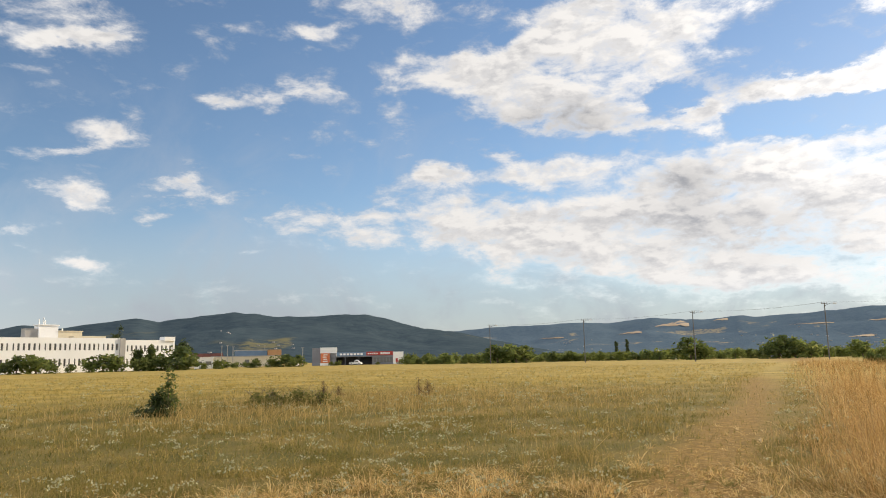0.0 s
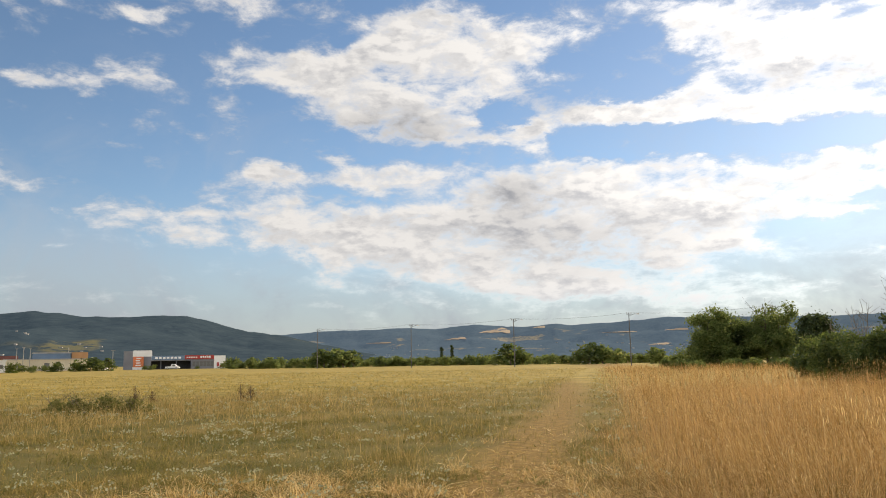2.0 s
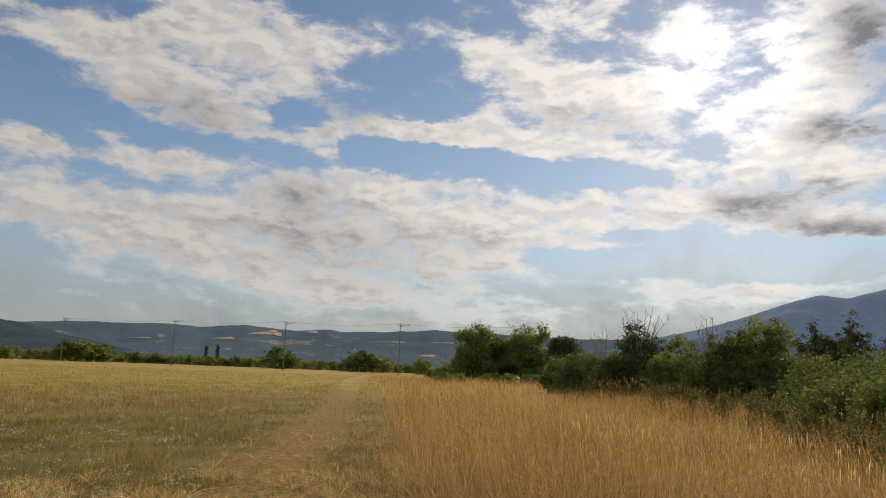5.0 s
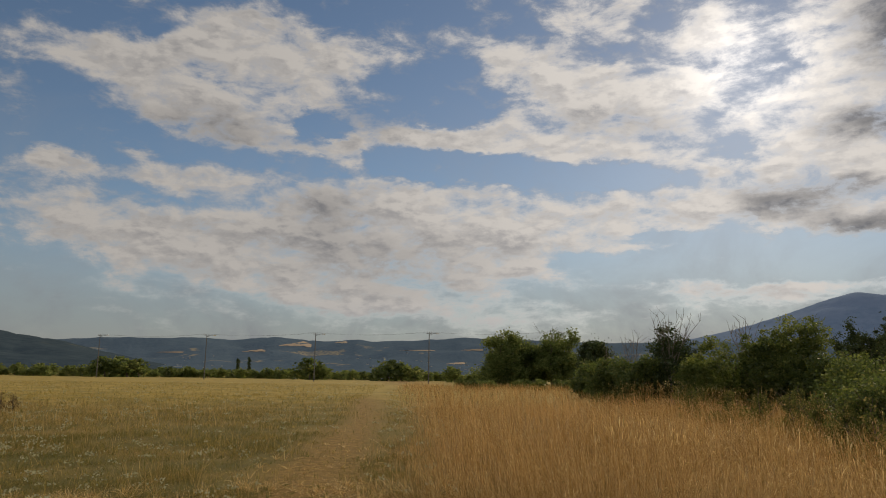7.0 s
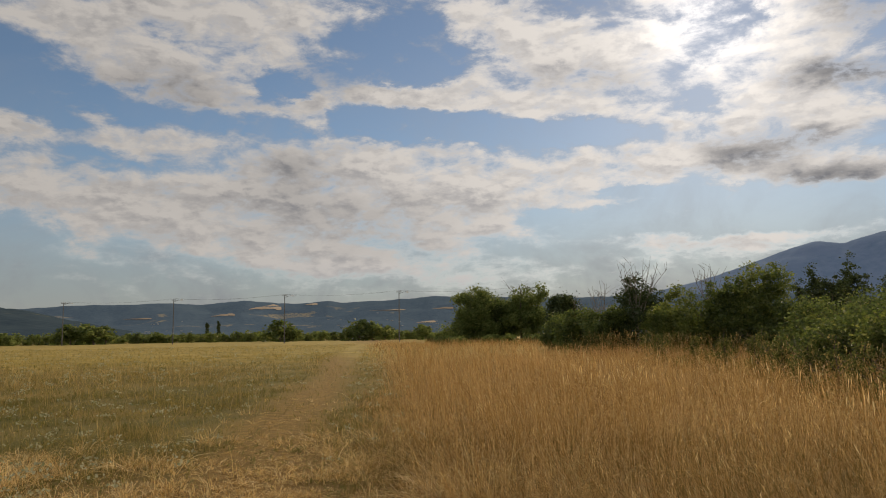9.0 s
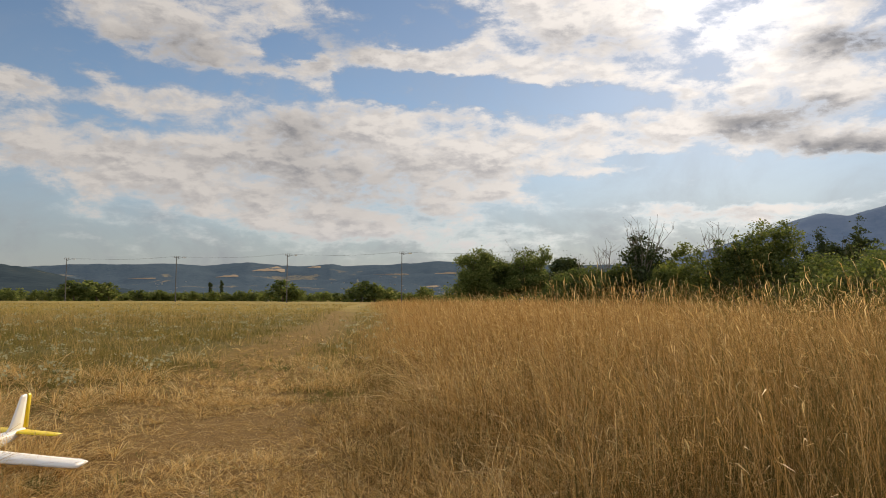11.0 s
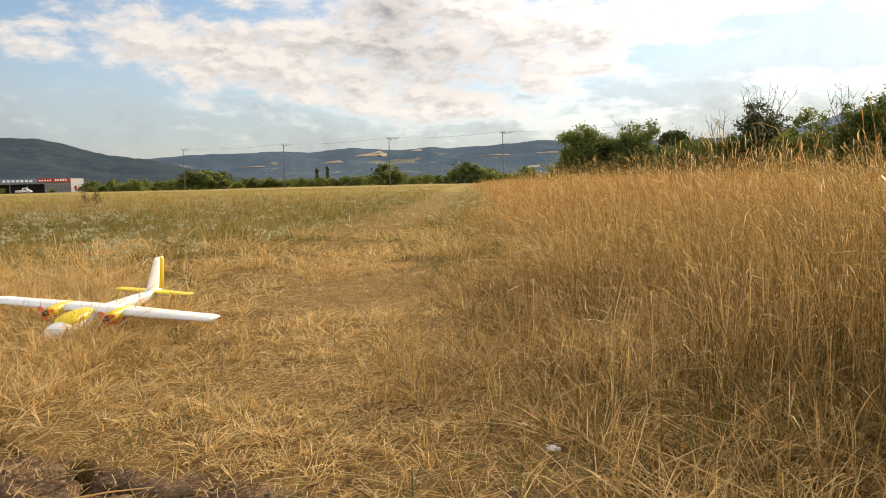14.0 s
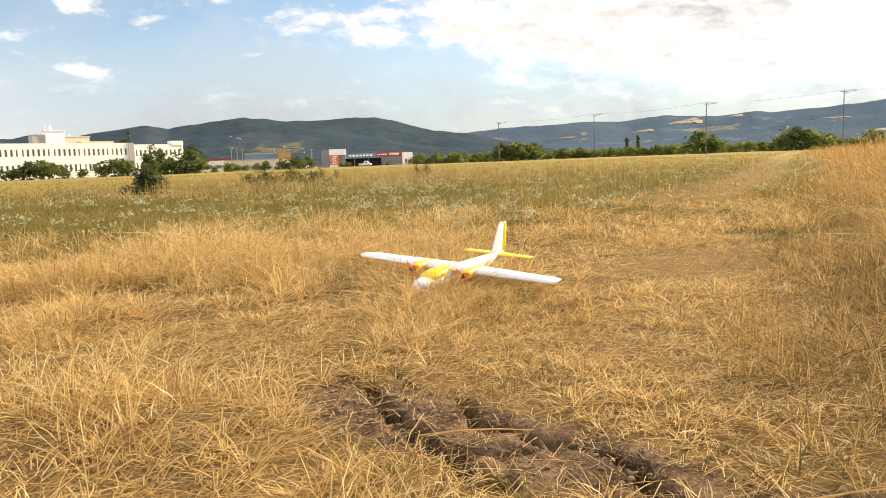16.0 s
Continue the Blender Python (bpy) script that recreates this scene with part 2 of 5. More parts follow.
def blades(name, stops, patch=0.0, patch_scale=0.25, patch_col=(0.2, 0.2, 0.06), through_light=0.4, gloss=0.0, pale=None):
    """Grass or leaves: a colour for each blade, patches over the ground, light passing through."""
    m, N = material(name)
    geo = N.add("ShaderNodeNewGeometry")
    col = N.ramp(geo.outputs["Random Per Island"], stops)
    if patch:
        area = N.step(N.noise(geo.outputs["Position"], patch_scale, 4.0, 0.6), 0.42, 0.66)
        col = N.mix(N.math("MULTIPLY", area, patch), col, patch_col)
    if pale:
        area = N.step(N.noise(geo.outputs["Position"], 0.22, 5.0, 0.6), 0.46, 0.70)
        col = N.mix(N.math("MULTIPLY", area, 0.55), col, pale)
    d = N.add("ShaderNodeBsdfDiffuse", links={0: col})
    t = N.add("ShaderNodeBsdfTranslucent", links={0: col})
    out = N.add("ShaderNodeMixShader", links={0: through_light, 1: d.outputs[0], 2: t.outputs[0]})
    if gloss:
        g = N.add("ShaderNodeBsdfGlossy", links={0: (0.9, 0.9, 0.9, 1), 1: 0.45})
        out = N.add("ShaderNodeMixShader", links={0: gloss, 1: out.outputs[0], 2: g.outputs[0]})
    N.add("ShaderNodeOutputMaterial", links={0: out.outputs[0]})
    return m


M_TALL = blades("tall dry grass", [(0.0, (0.11, 0.058, 0.022)), (0.25, (0.26, 0.152, 0.050)), (0.5, (0.43, 0.264, 0.090)), (0.75, (0.59, 0.375, 0.145)), (0.9, (0.78, 0.55, 0.27)), (1.0, (0.20, 0.155, 0.05))],
                patch=0.45, patch_scale=0.5, patch_col=(0.31, 0.178, 0.060), through_light=0.40, pale=(0.66, 0.40, 0.16))
M_STRAW = blades("dry straw", [(0.0, (0.22, 0.125, 0.040)), (0.3, (0.58, 0.37, 0.125)), (0.55, (0.82, 0.57, 0.22)), (0.85, (0.94, 0.74, 0.37)), (1.0, (0.30, 0.25, 0.08))],
                 patch=0.3, patch_scale=0.6, patch_col=(0.48, 0.30, 0.095), through_light=0.36, gloss=0.03)
M_MEADOW = blades("meadow grass", [(0.0, (0.10, 0.105, 0.034)), (0.3, (0.26, 0.20, 0.06)), (0.55, (0.46, 0.33, 0.10)), (0.8, (0.13, 0.135, 0.042)), (1.0, (0.54, 0.39, 0.135))],
                  patch=0.75, patch_scale=0.40, patch_col=(0.150, 0.146, 0.043), through_light=0.36)
M_BLEACHED = blades("bleached grass", [(0.0, (0.24, 0.20, 0.07)), (0.4, (0.38, 0.28, 0.078)), (0.8, (0.55, 0.40, 0.115)), (1.0, (0.20, 0.19, 0.06))],
                    patch=0.42, patch_scale=0.14, patch_col=(0.25, 0.215, 0.068), through_light=0.36)
M_TUFT = blades("bleached tufts", [(0.0, (0.20, 0.155, 0.055)), (0.4, (0.42, 0.30, 0.11)), (0.8, (0.62, 0.45, 0.19)), (1.0, (0.18, 0.17, 0.06))],
                patch=0.4, patch_scale=0.5, patch_col=(0.30, 0.21, 0.075), through_light=0.38)
M_VERGE = blades("verge grass", [(0.0, (0.11, 0.08, 0.03)), (0.3, (0.28, 0.175, 0.065)), (0.6, (0.54, 0.345, 0.13)), (0.9, (0.86, 0.62, 0.29)), (1.0, (0.09, 0.10, 0.035))],
                 patch=0.35, patch_scale=0.7, patch_col=(0.20, 0.15, 0.052), through_light=0.32)
# olive undergrowth; its colour also holds the shade between the stems
M_UNDER = blades("shade-dark low grass leaves", [(0.0, (0.05, 0.052, 0.016)), (0.5, (0.10, 0.088, 0.028)), (0.85, (0.17, 0.13, 0.045)), (1.0, (0.26, 0.18, 0.065))], through_light=0.25)
M_DOCK = blades("withered dock", [(0.0, (0.09, 0.055, 0.03)), (0.6, (0.16, 0.10, 0.05)), (1.0, (0.22, 0.16, 0.08))], through_light=0.2)
M_GREEN = blades("green herbs", [(0.0, (0.10, 0.108, 0.034)), (0.5, (0.18, 0.175, 0.054)), (1.0, (0.28, 0.245, 0.09))], through_light=0.35)
M_WEED = blades("olive weeds", [(0.0, (0.065, 0.08, 0.024)), (0.5, (0.13, 0.145, 0.042)), (0.85, (0.20, 0.19, 0.06)), (1.0, (0.34, 0.27, 0.10))], through_light=0.4)
M_FLOWER = blades("white flowers", [(0.0, (0.34, 0.33, 0.18)), (0.6, (0.52, 0.49, 0.31)), (1.0, (0.24, 0.25, 0.12))], through_light=0.3)
M_LEAF = blades("bush leaves", [(0.0, (0.060, 0.088, 0.020)), (0.5, (0.118, 0.155, 0.034)), (0.9, (0.170, 0.198, 0.042)), (1.0, (0.23, 0.225, 0.06))],
                patch=0.4, patch_scale=0.5, patch_col=(0.05, 0.08, 0.025), through_light=0.55, gloss=0.03)
M_LEAF_DARK = blades("dark leaves", [(0.0, (0.035, 0.055, 0.018)), (0.6, (0.065, 0.09, 0.026)), (1.0, (0.11, 0.13, 0.04))],
                     patch=0.4, patch_scale=0.5, patch_col=(0.03, 0.05, 0.015), through_light=0.28, gloss=0.03)
M_LEAF_LIGHT = blades("light leaves", [(0.0, (0.092, 0.125, 0.024)), (0.5, (0.158, 0.192, 0.036)), (1.0, (0.26, 0.265, 0.062))],
                      patch=0.4, patch_scale=0.6, patch_col=(0.08, 0.12, 0.03), through_light=0.6, gloss=0.03)
# far foliage, lightened in the leaf colour to stand for air haze
M_BUSH = blades("haze-paled leaves", [(0.0, (0.10, 0.14, 0.045)), (0.5, (0.185, 0.225, 0.068)), (1.0, (0.28, 0.295, 0.10))],
                patch=0.4, patch_scale=0.3, patch_col=(0.12, 0.155, 0.05), through_light=0.55)
M_BARK = plain("bark", (0.13, 0.10, 0.07), 0.95, vary=0.35, scale=6, bump=0.5)
M_TWIG = plain("dead twigs", (0.22, 0.19, 0.15), 0.95, vary=0.3, scale=9)
M_WALL = plain("white facade", (0.90, 0.89, 0.86), 0.8, vary=0.04, scale=0.15, grain=2)
M_CREAM = plain("cream plaster", (0.70, 0.62, 0.45), 0.85, vary=0.08, scale=0.2, grain=2)
M_GLASS = plain("window glass", (0.17, 0.165, 0.15), 0.15, vary=0.3, scale=0.3)
M_GREY = plain("grey cladding", (0.22, 0.22, 0.24), 0.6, vary=0.1, scale=0.3)
M_DARK = plain("canopy shade", (0.035, 0.035, 0.04), 0.7, vary=0.2, scale=0.4)
M_RED = plain("red sign", (0.42, 0.045, 0.035), 0.5, vary=0.1, scale=0.4)
M_ORANGE = plain("orange sign", (0.70, 0.20, 0.07), 0.5, vary=0.1, scale=0.4)
M_BLUE = plain("blue glazing", (0.16, 0.24, 0.34), 0.25, vary=0.15, scale=0.2)
M_TERRA = plain("terracotta facade", (0.50, 0.27, 0.12), 0.8, vary=0.12, scale=0.3)
M_ROOF = plain("red roof", (0.22, 0.09, 0.07), 0.85, vary=0.2, scale=0.4)
M_CONC = plain("concrete", (0.40, 0.38, 0.35), 0.9, vary=0.15, scale=0.4)
M_POLE = plain("weathered pole", (0.12, 0.11, 0.10), 0.8, vary=0.25, scale=1.5)
M_LAMP = plain("lamp housing", (0.72, 0.72, 0.70), 0.5, vary=0.05)
M_WIRE = plain("cable", (0.10, 0.10, 0.10), 0.6, vary=0.1)
M_FOAM = plain("white foam", (0.86, 0.86, 0.85), 0.5, vary=0.03, scale=9, bump=0.08, grain=300)
M_YELLOW = plain("yellow film", (0.85, 0.66, 0.03), 0.4, vary=0.06, scale=9)
M_NACELLE = plain("orange red plastic", (0.78, 0.13, 0.04), 0.4, vary=0.08, scale=12)
M_BLACK = plain("black plastic", (0.025, 0.025, 0.025), 0.45, vary=0.2, scale=20)
M_TYRE = plain("rubber", (0.03, 0.03, 0.03), 0.85, vary=0.2, scale=20)
M_PAPER = plain("crumpled white wrapper", (0.78, 0.77, 0.74), 0.6, vary=0.1, scale=20)
M_SILVER = plain("silver car paint", (0.30, 0.31, 0.33), 0.35, vary=0.05)
M_CAR = plain("white car paint", (0.75, 0.75, 0.74), 0.3, vary=0.04)
M_STONE = plain("pale stone", (0.42, 0.38, 0.31), 0.9, vary=0.25, scale=15, bump=0.4)


def ground_material():
    m, N = material("field soil")
    geo = N.add("ShaderNodeNewGeometry")
    pos = geo.outputs["Position"]
    worn = N.add("ShaderNodeAttribute", attribute_name="worn").outputs["Fac"]
    soil = N.add("ShaderNodeAttribute", attribute_name="soil").outputs["Fac"]
    tall = N.add("ShaderNodeAttribute", attribute_name="tall").outputs["Fac"]
    n0, n1, n2, n3 = N.noise(pos, 0.03, 5.0, 0.6), N.noise(pos, 0.35, 5.0, 0.6), N.noise(pos, 6.0, 5.0, 0.65), N.noise(pos, 75.0, 5.0, 0.75)
    grass = N.mix(N.step(n1, 0.38, 0.65), (0.125, 0.112, 0.034), (0.25, 0.180, 0.056))
    grass = N.mix(N.math("MULTIPLY", N.step(n0, 0.45, 0.65), 0.55), grass, (0.36, 0.24, 0.075))
    grass = N.mix(N.math("MULTIPLY", N.step(n2, 0.45, 0.7), 0.5), grass, (0.12, 0.10, 0.038))
    grass = N.mix(N.math("MULTIPLY", tall, 0.75), grass, (0.36, 0.22, 0.08))
    dry = N.add("ShaderNodeAttribute", attribute_name="dry").outputs["Fac"]
    grass = N.mix(dry, grass, N.mix(N.step(n1, 0.36, 0.66), (0.26, 0.20, 0.054), (0.44, 0.32, 0.088)))
    grass = N.mix(N.math("MULTIPLY", N.step(N.noise(pos, 0.12, 6.0, 0.65), 0.45, 0.62), 0.28), grass, (0.17, 0.15, 0.046))
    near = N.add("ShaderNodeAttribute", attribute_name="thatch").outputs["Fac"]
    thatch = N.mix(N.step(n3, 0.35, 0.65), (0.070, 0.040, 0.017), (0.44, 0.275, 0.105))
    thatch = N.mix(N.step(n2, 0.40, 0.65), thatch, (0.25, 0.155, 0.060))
    path_col = N.mix(N.step(n2, 0.35, 0.7), (0.19, 0.118, 0.036), (0.33, 0.208, 0.062))
    earth = N.mix(N.step(n2, 0.35, 0.68), (0.095, 0.057, 0.032), (0.27, 0.172, 0.098))
    # lit crumb tops and shaded pits are put into the earth's colour
    earth = N.mix(N.math("MULTIPLY", N.step(n3, 0.50, 0.68), 0.8), earth, (0.40, 0.285, 0.18))
    earth = N.mix(N.math("MULTIPLY", N.step(n3, 0.46, 0.34), 0.85), earth, (0.045, 0.028, 0.017))
    col = N.mix(N.math("ADD", worn, N.math("MULTIPLY", N.math("SUBTRACT", n2, 0.5), 0.6), True), grass, path_col)
    col = N.mix(N.step(N.math("ADD", soil, N.math("MULTIPLY", N.math("SUBTRACT", n2, 0.5), 0.5)), 0.3, 0.7), col, earth)
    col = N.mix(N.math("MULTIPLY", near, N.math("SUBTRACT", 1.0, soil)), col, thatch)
    bumps = N.math("ADD", N.math("MULTIPLY", n2, 0.6), N.math("MULTIPLY", n3, 0.4))
    b = N.add("ShaderNodeBump", links={"Strength": 0.9, "Distance": 0.045, "Height": bumps})
    p = N.add("ShaderNodeBsdfPrincipled", links={"Base Color": col, "Roughness": 0.97, "Specular IOR Level": 0.1, "Normal": b.outputs[0]})
    N.add("ShaderNodeOutputMaterial", links={0: p.outputs[0]})
    return m


def hill_material(name, hazed, hazed2, field, field_cut, scale):
    m, N = material(name)
    pos = N.add("ShaderNodeNewGeometry").outputs["Position"]
    n1, n2, n3 = N.noise(pos, 0.004 * scale, 5.0, 0.6), N.noise(pos, 0.03 * scale, 5.0, 0.7), N.noise(pos, 0.0022 * scale, 3.0, 0.5, 0.8)
    col = N.mix(N.step(n2, 0.35, 0.68), hazed, hazed2)
    col = N.mix(N.math("MULTIPLY", N.step(n1, 0.45, 0.65), 0.6), col, hazed2)
    height = N.add("ShaderNodeSeparateXYZ", links={0: pos}).outputs[2]
    open_land = N.math("MULTIPLY", N.step(n3, field_cut, field_cut + 0.05), N.step(height, 150.0, 60.0))
    col = N.mix(N.math("MULTIPLY", open_land, N.step(n2, 0.4, 0.55)), col, field)
    b = N.add("ShaderNodeBump", links={"Strength": 0.45, "Distance": 8.0, "Height": n2})
    p = N.add("ShaderNodeBsdfPrincipled", links={"Base Color": col, "Roughness": 1.0, "Specular IOR Level": 0.0, "Normal": b.outputs[0]})
    N.add("ShaderNodeOutputMaterial", links={0: p.outputs[0]})
    return m


M_EARTH = plain("dry earth", (0.23, 0.148, 0.086), 0.97, vary=0.35, scale=25, bump=0.4, grain=200)
M_STUBBLE = plain("stubble field", (0.30, 0.225, 0.145), 1.0, vary=0.2, scale=0.02, grain=0.2)
M_GROUND = ground_material()
# bluish air haze is put into the hill colours, more of it farther off
M_HILL = hill_material("haze-tinted wooded hills", (0.043, 0.064, 0.082), (0.064, 0.089, 0.104), (0.16, 0.150, 0.09), 0.62, 1.0)
M_HILL_FAR = hill_material("haze-tinted far ridge", (0.082, 0.120, 0.162), (0.110, 0.152, 0.190), (0.30, 0.265, 0.19), 0.64, 2.8)
M_MOUNT = hill_material("haze-tinted mountain", (0.17, 0.235, 0.33), (0.21, 0.27, 0.37), (0.30, 0.33, 0.38), 0.72, 0.8)


# ---- mesh helpers ----
rng = np.random.default_rng(7)


def value_noise(x, y, scale, seed=0):
    """Smooth noise from 0 to 1 over the plan."""
    x, y = np.asarray(x, float) * scale + 1000.3, np.asarray(y, float) * scale + 1000.7
    ix, iy = np.floor(x), np.floor(y)
    fx, fy = x - ix, y - iy
    fx, fy = fx * fx * (3 - 2 * fx), fy * fy * (3 - 2 * fy)

    def h(a, b):
        v = np.sin(a * 127.1 + b * 311.7 + seed * 74.7) * 43758.5453
        return v - np.floor(v)
    return (h(ix, iy) * (1 - fx) + h(ix + 1, iy) * fx) * (1 - fy) + (h(ix, iy + 1) * (1 - fx) + h(ix + 1, iy + 1) * fx) * fy


def fbm(x, y, scale, seed=0, octaves=4):
    return sum(value_noise(x, y, scale * 2 ** k, seed + k) * 0.5 ** (k + 1) for k in range(octaves)) / (1 - 0.5 ** octaves)


def ease(v, lo, hi):
    k = np.clip((np.asarray(v, float) - lo) / (hi - lo), 0, 1)
    return k * k * (3 - 2 * k)


def quad_mesh(name, verts, faces, mat, smooth=False):
    me = bpy.data.meshes.new(name)
    verts, faces = np.asarray(verts, np.float32), np.asarray(faces, np.int32)
    k = faces.shape[1]
    me.vertices.add(len(verts))
    me.vertices.foreach_set("co", verts.ravel())
    me.loops.add(faces.size)
    me.loops.foreach_set("vertex_index", faces.ravel())
    me.polygons.add(len(faces))
    me.polygons.foreach_set("loop_start", np.arange(0, faces.size, k, dtype=np.int32))
    me.polygons.foreach_set("loop_total", np.full(len(faces), k, np.int32))
    if smooth:
        me.polygons.foreach_set("use_smooth", np.ones(len(faces), bool))
    me.update(calc_edges=True)
    me.materials.append(mat)
    return me


def ribbons(points, widths, sides):
    """points (n, k, 3), widths (n, k), sides (n, 3): vertices and faces of n ribbons."""
    n, k, _ = points.shape
    off = sides[:, None, :] * widths[:, :, None] * 0.5
    v = np.stack([points - off, points + off], axis=2).reshape(-1, 3)
    base = (np.arange(n) * 2 * k)[:, None]
    seg = np.arange(k - 1)[None, :] * 2
    a = (base + seg).ravel()
    return v, np.stack([a, a + 1, a + 3, a + 2], axis=1)


def gather(pieces):
    vs, fs, n = [], [], 0
    for v, f in pieces:
        vs.append(v)
        fs.append(f + n)
        n += len(v)
    return np.concatenate(vs), np.concatenate(fs)


def part(name, bm, mat, parent=None, label=""):
    me = bpy.data.meshes.new(name)
    bm.to_mesh(me)
    bm.free()
    me.materials.append(mat)
    return part_of(name, me, parent, label)


def part_of(name, me, parent=None, label=""):
    ob = new(name, me)
    if parent:
        ob.parent = parent
    if label:
        tagged(ob, label)
    return ob


def box(bm, x0, x1, y0, y1, z0, z1):
    vs = [bm.verts.new(c) for c in ((x0, y0, z0), (x1, y0, z0), (x1, y1, z0), (x0, y1, z0), (x0, y0, z1), (x1, y0, z1), (x1, y1, z1), (x0, y1, z1))]
    for f in ((3, 2, 1, 0), (4, 5, 6, 7), (0, 1, 5, 4), (1, 2, 6, 5), (2, 3, 7, 6), (3, 0, 4, 7)):
        bm.faces.new([vs[i] for i in f])


def boxes(*dims):
    bm = bmesh.new()
    for d in dims:
        box(bm, *d)
    return bm


def tube(bm, pts, radii, sides=6):
    """A tapered tube along points."""
    pts = [Vector(p) for p in pts]
    rings = []
    for i, p in enumerate(pts):
        d = (pts[min(i + 1, len(pts) - 1)] - pts[max(i - 1, 0)]).normalized()
        u = d.cross(Vector((0, 0, 1)) if abs(d.z) < 0.9 else Vector((1, 0, 0))).normalized()
        w = d.cross(u)
        rings.append([bm.verts.new(p + (u * math.cos(2 * math.pi * k / sides) + w * math.sin(2 * math.pi * k / sides)) * radii[i]) for k in range(sides)])
    for a, b in zip(rings, rings[1:]):
        for k in range(sides):
            bm.faces.new((a[k], a[(k + 1) % sides], b[(k + 1) % sides], b[k]))
    bm.faces.new(rings[-1])
    bm.faces.new(rings[0][::-1])
    return bm


def empty(name, loc, turn=0.0):
    ob = new(name)
    ob.matrix_world = pose(*loc, 0, 0, turn)
    return ob


# ---- plan ----
PATH_Y = np.array([-30, 0, 2.5, 4.0, 7.5, 12.9, 24.5, 38, 90, 200, 400])
PATH_X = np.array([-9, 0.0, 0.8, 1.25, 2.45, 4.5, 10.3, 16.2, 41, 96, 196])
EDGE_Y = np.array([-30, 0, 2.4, 3.9, 5.0, 7.1, 12.6, 24.0, 37.0, 90, 200, 400])
EDGE_X = np.array([-4, 2.6, 2.35, 2.75, 3.25, 4.2, 6.3, 12.2, 18.0, 42.8, 98, 199])
SITE = (0.5, 1.0)
CRACKS = [[(0.10, 3.45), (0.20, 3.38), (0.30, 3.22), (0.33, 3.09), (0.43, 2.91), (0.49, 2.83), (0.55, 2.71), (0.61, 2.64)],
          [(0.51, 3.22), (0.55, 3.05), (0.64, 2.98), (0.72, 2.91), (0.77, 2.87)],
          [(0.88, 2.77), (0.91, 2.67), (0.95, 2.58), (0.96, 2.50)],
          [(0.19, 3.64), (0.27, 3.55), (0.36, 3.35)],
          [(0.43, 2.91), (0.60, 2.84), (0.77, 2.87), (0.90, 2.74)]]


def worn_at(x, y):
    half = 0.92 + 0.008 * np.clip(y, 0, 60)
    d = np.abs(x - np.interp(y, PATH_Y, PATH_X) + 0.35 * (fbm(x, y, 0.6, 3) - 0.5)) / half
    return 1 - ease(d, 0.35, 1.25)


def tall_at(x, y):
    d = x - np.interp(y, EDGE_Y, EDGE_X) + (0.7 + 0.03 * np.clip(y, 0, 60)) * (fbm(x, y, 0.8, 11) - 0.5)
    return ease(d / (1 + 0.035 * np.clip(y - 6, 0, 30)), -0.8, 0.9)


def verge_at(x, y):
    return ease(x - np.interp(y, EDGE_Y, EDGE_X) + 0.5 * (fbm(x, y, 0.9, 15) - 0.5), -1.35, -0.35)


def soil_at(x, y):
    ux, uy = (x - 0.58) * 0.80 + (y - 2.95) * -0.60, (x - 0.58) * 0.60 + (y - 2.95) * 0.80
    r = np.sqrt((ux / 0.72) ** 2 + (uy / 0.23) ** 2)
    a = 1 - ease(r + 0.9 * (fbm(x, y, 2.2, 21) - 0.5), 0.6, 1.15)
    r2 = np.hypot((x + 0.9) / 0.8, (y - 3.6) / 0.45)
    b = 0.5 * (1 - ease(r2 + 0.9 * (fbm(x, y, 2.2, 25) - 0.5), 0.5, 1.1))
    r3 = np.hypot((x - 1.2) / 0.5, (y - 2.5) / 0.3)
    c = 0.7 * (1 - ease(r3 + 0.9 * (fbm(x, y, 2.2, 29) - 0.5), 0.5, 1.1))
    return np.maximum(np.maximum(a, b), c)


def bare_at(x, y):
    """Trodden bits with hardly a tuft, 0 to 1."""
    r = np.hypot((x - 1.45) / 0.62, (y - 2.72) / 0.42)
    return np.maximum(1 - ease(r + 0.8 * (fbm(x, y, 2.6, 43) - 0.5), 0.6, 1.2), 0.5 * ease(fbm(x, y, 1.1, 47), 0.58, 0.72))


def green_foot_at(x, y):
    """The greener ground at the foot of the stand, 0 to 1."""
    return np.exp(-(((x - 2.2) / 0.55) ** 2 + ((y - 2.55) / 0.6) ** 2))


def crack_at(x, y):
    """How deep the ground is split, 0 to 1."""
    jx, jy = x + 0.05 * (fbm(x, y, 14, 31, 3) - 0.5), y + 0.05 * (fbm(x, y, 14, 37, 3) - 0.5)
    best = np.full(np.shape(x), 9.0)
    for line, wide in zip(CRACKS, (0.027, 0.017, 0.021, 0.012, 0.010)):
        for (ax, ay), (bx, by) in zip(line, line[1:]):
            t = np.clip(((jx - ax) * (bx - ax) + (jy - ay) * (by - ay)) / ((bx - ax) ** 2 + (by - ay) ** 2), 0, 1)
            best = np.minimum(best, np.hypot(jx - ax - t * (bx - ax), jy - ay - t * (by - ay)) / wide)
    return 1 - ease(best * (0.7 + 0.7 * fbm(x, y, 6, 41, 3)), 0.45, 1.15)


def dry_at(x, y):
    """The bleached outer part of the field, 0 to 1."""
    return ease(np.hypot(x, y) + 26 * (fbm(x, y, 0.06, 45) - 0.5), 18, 60)


def height_at(x, y):
    far = np.hypot(x, y)
    z = 0.05 * (fbm(x, y, 0.35, 51) - 0.5) + 0.03 * (fbm(x, y, 3.0, 53) - 0.5)
    return np.where(far < 150, z, z * 0.2) - 0.02 * worn_at(x, y)


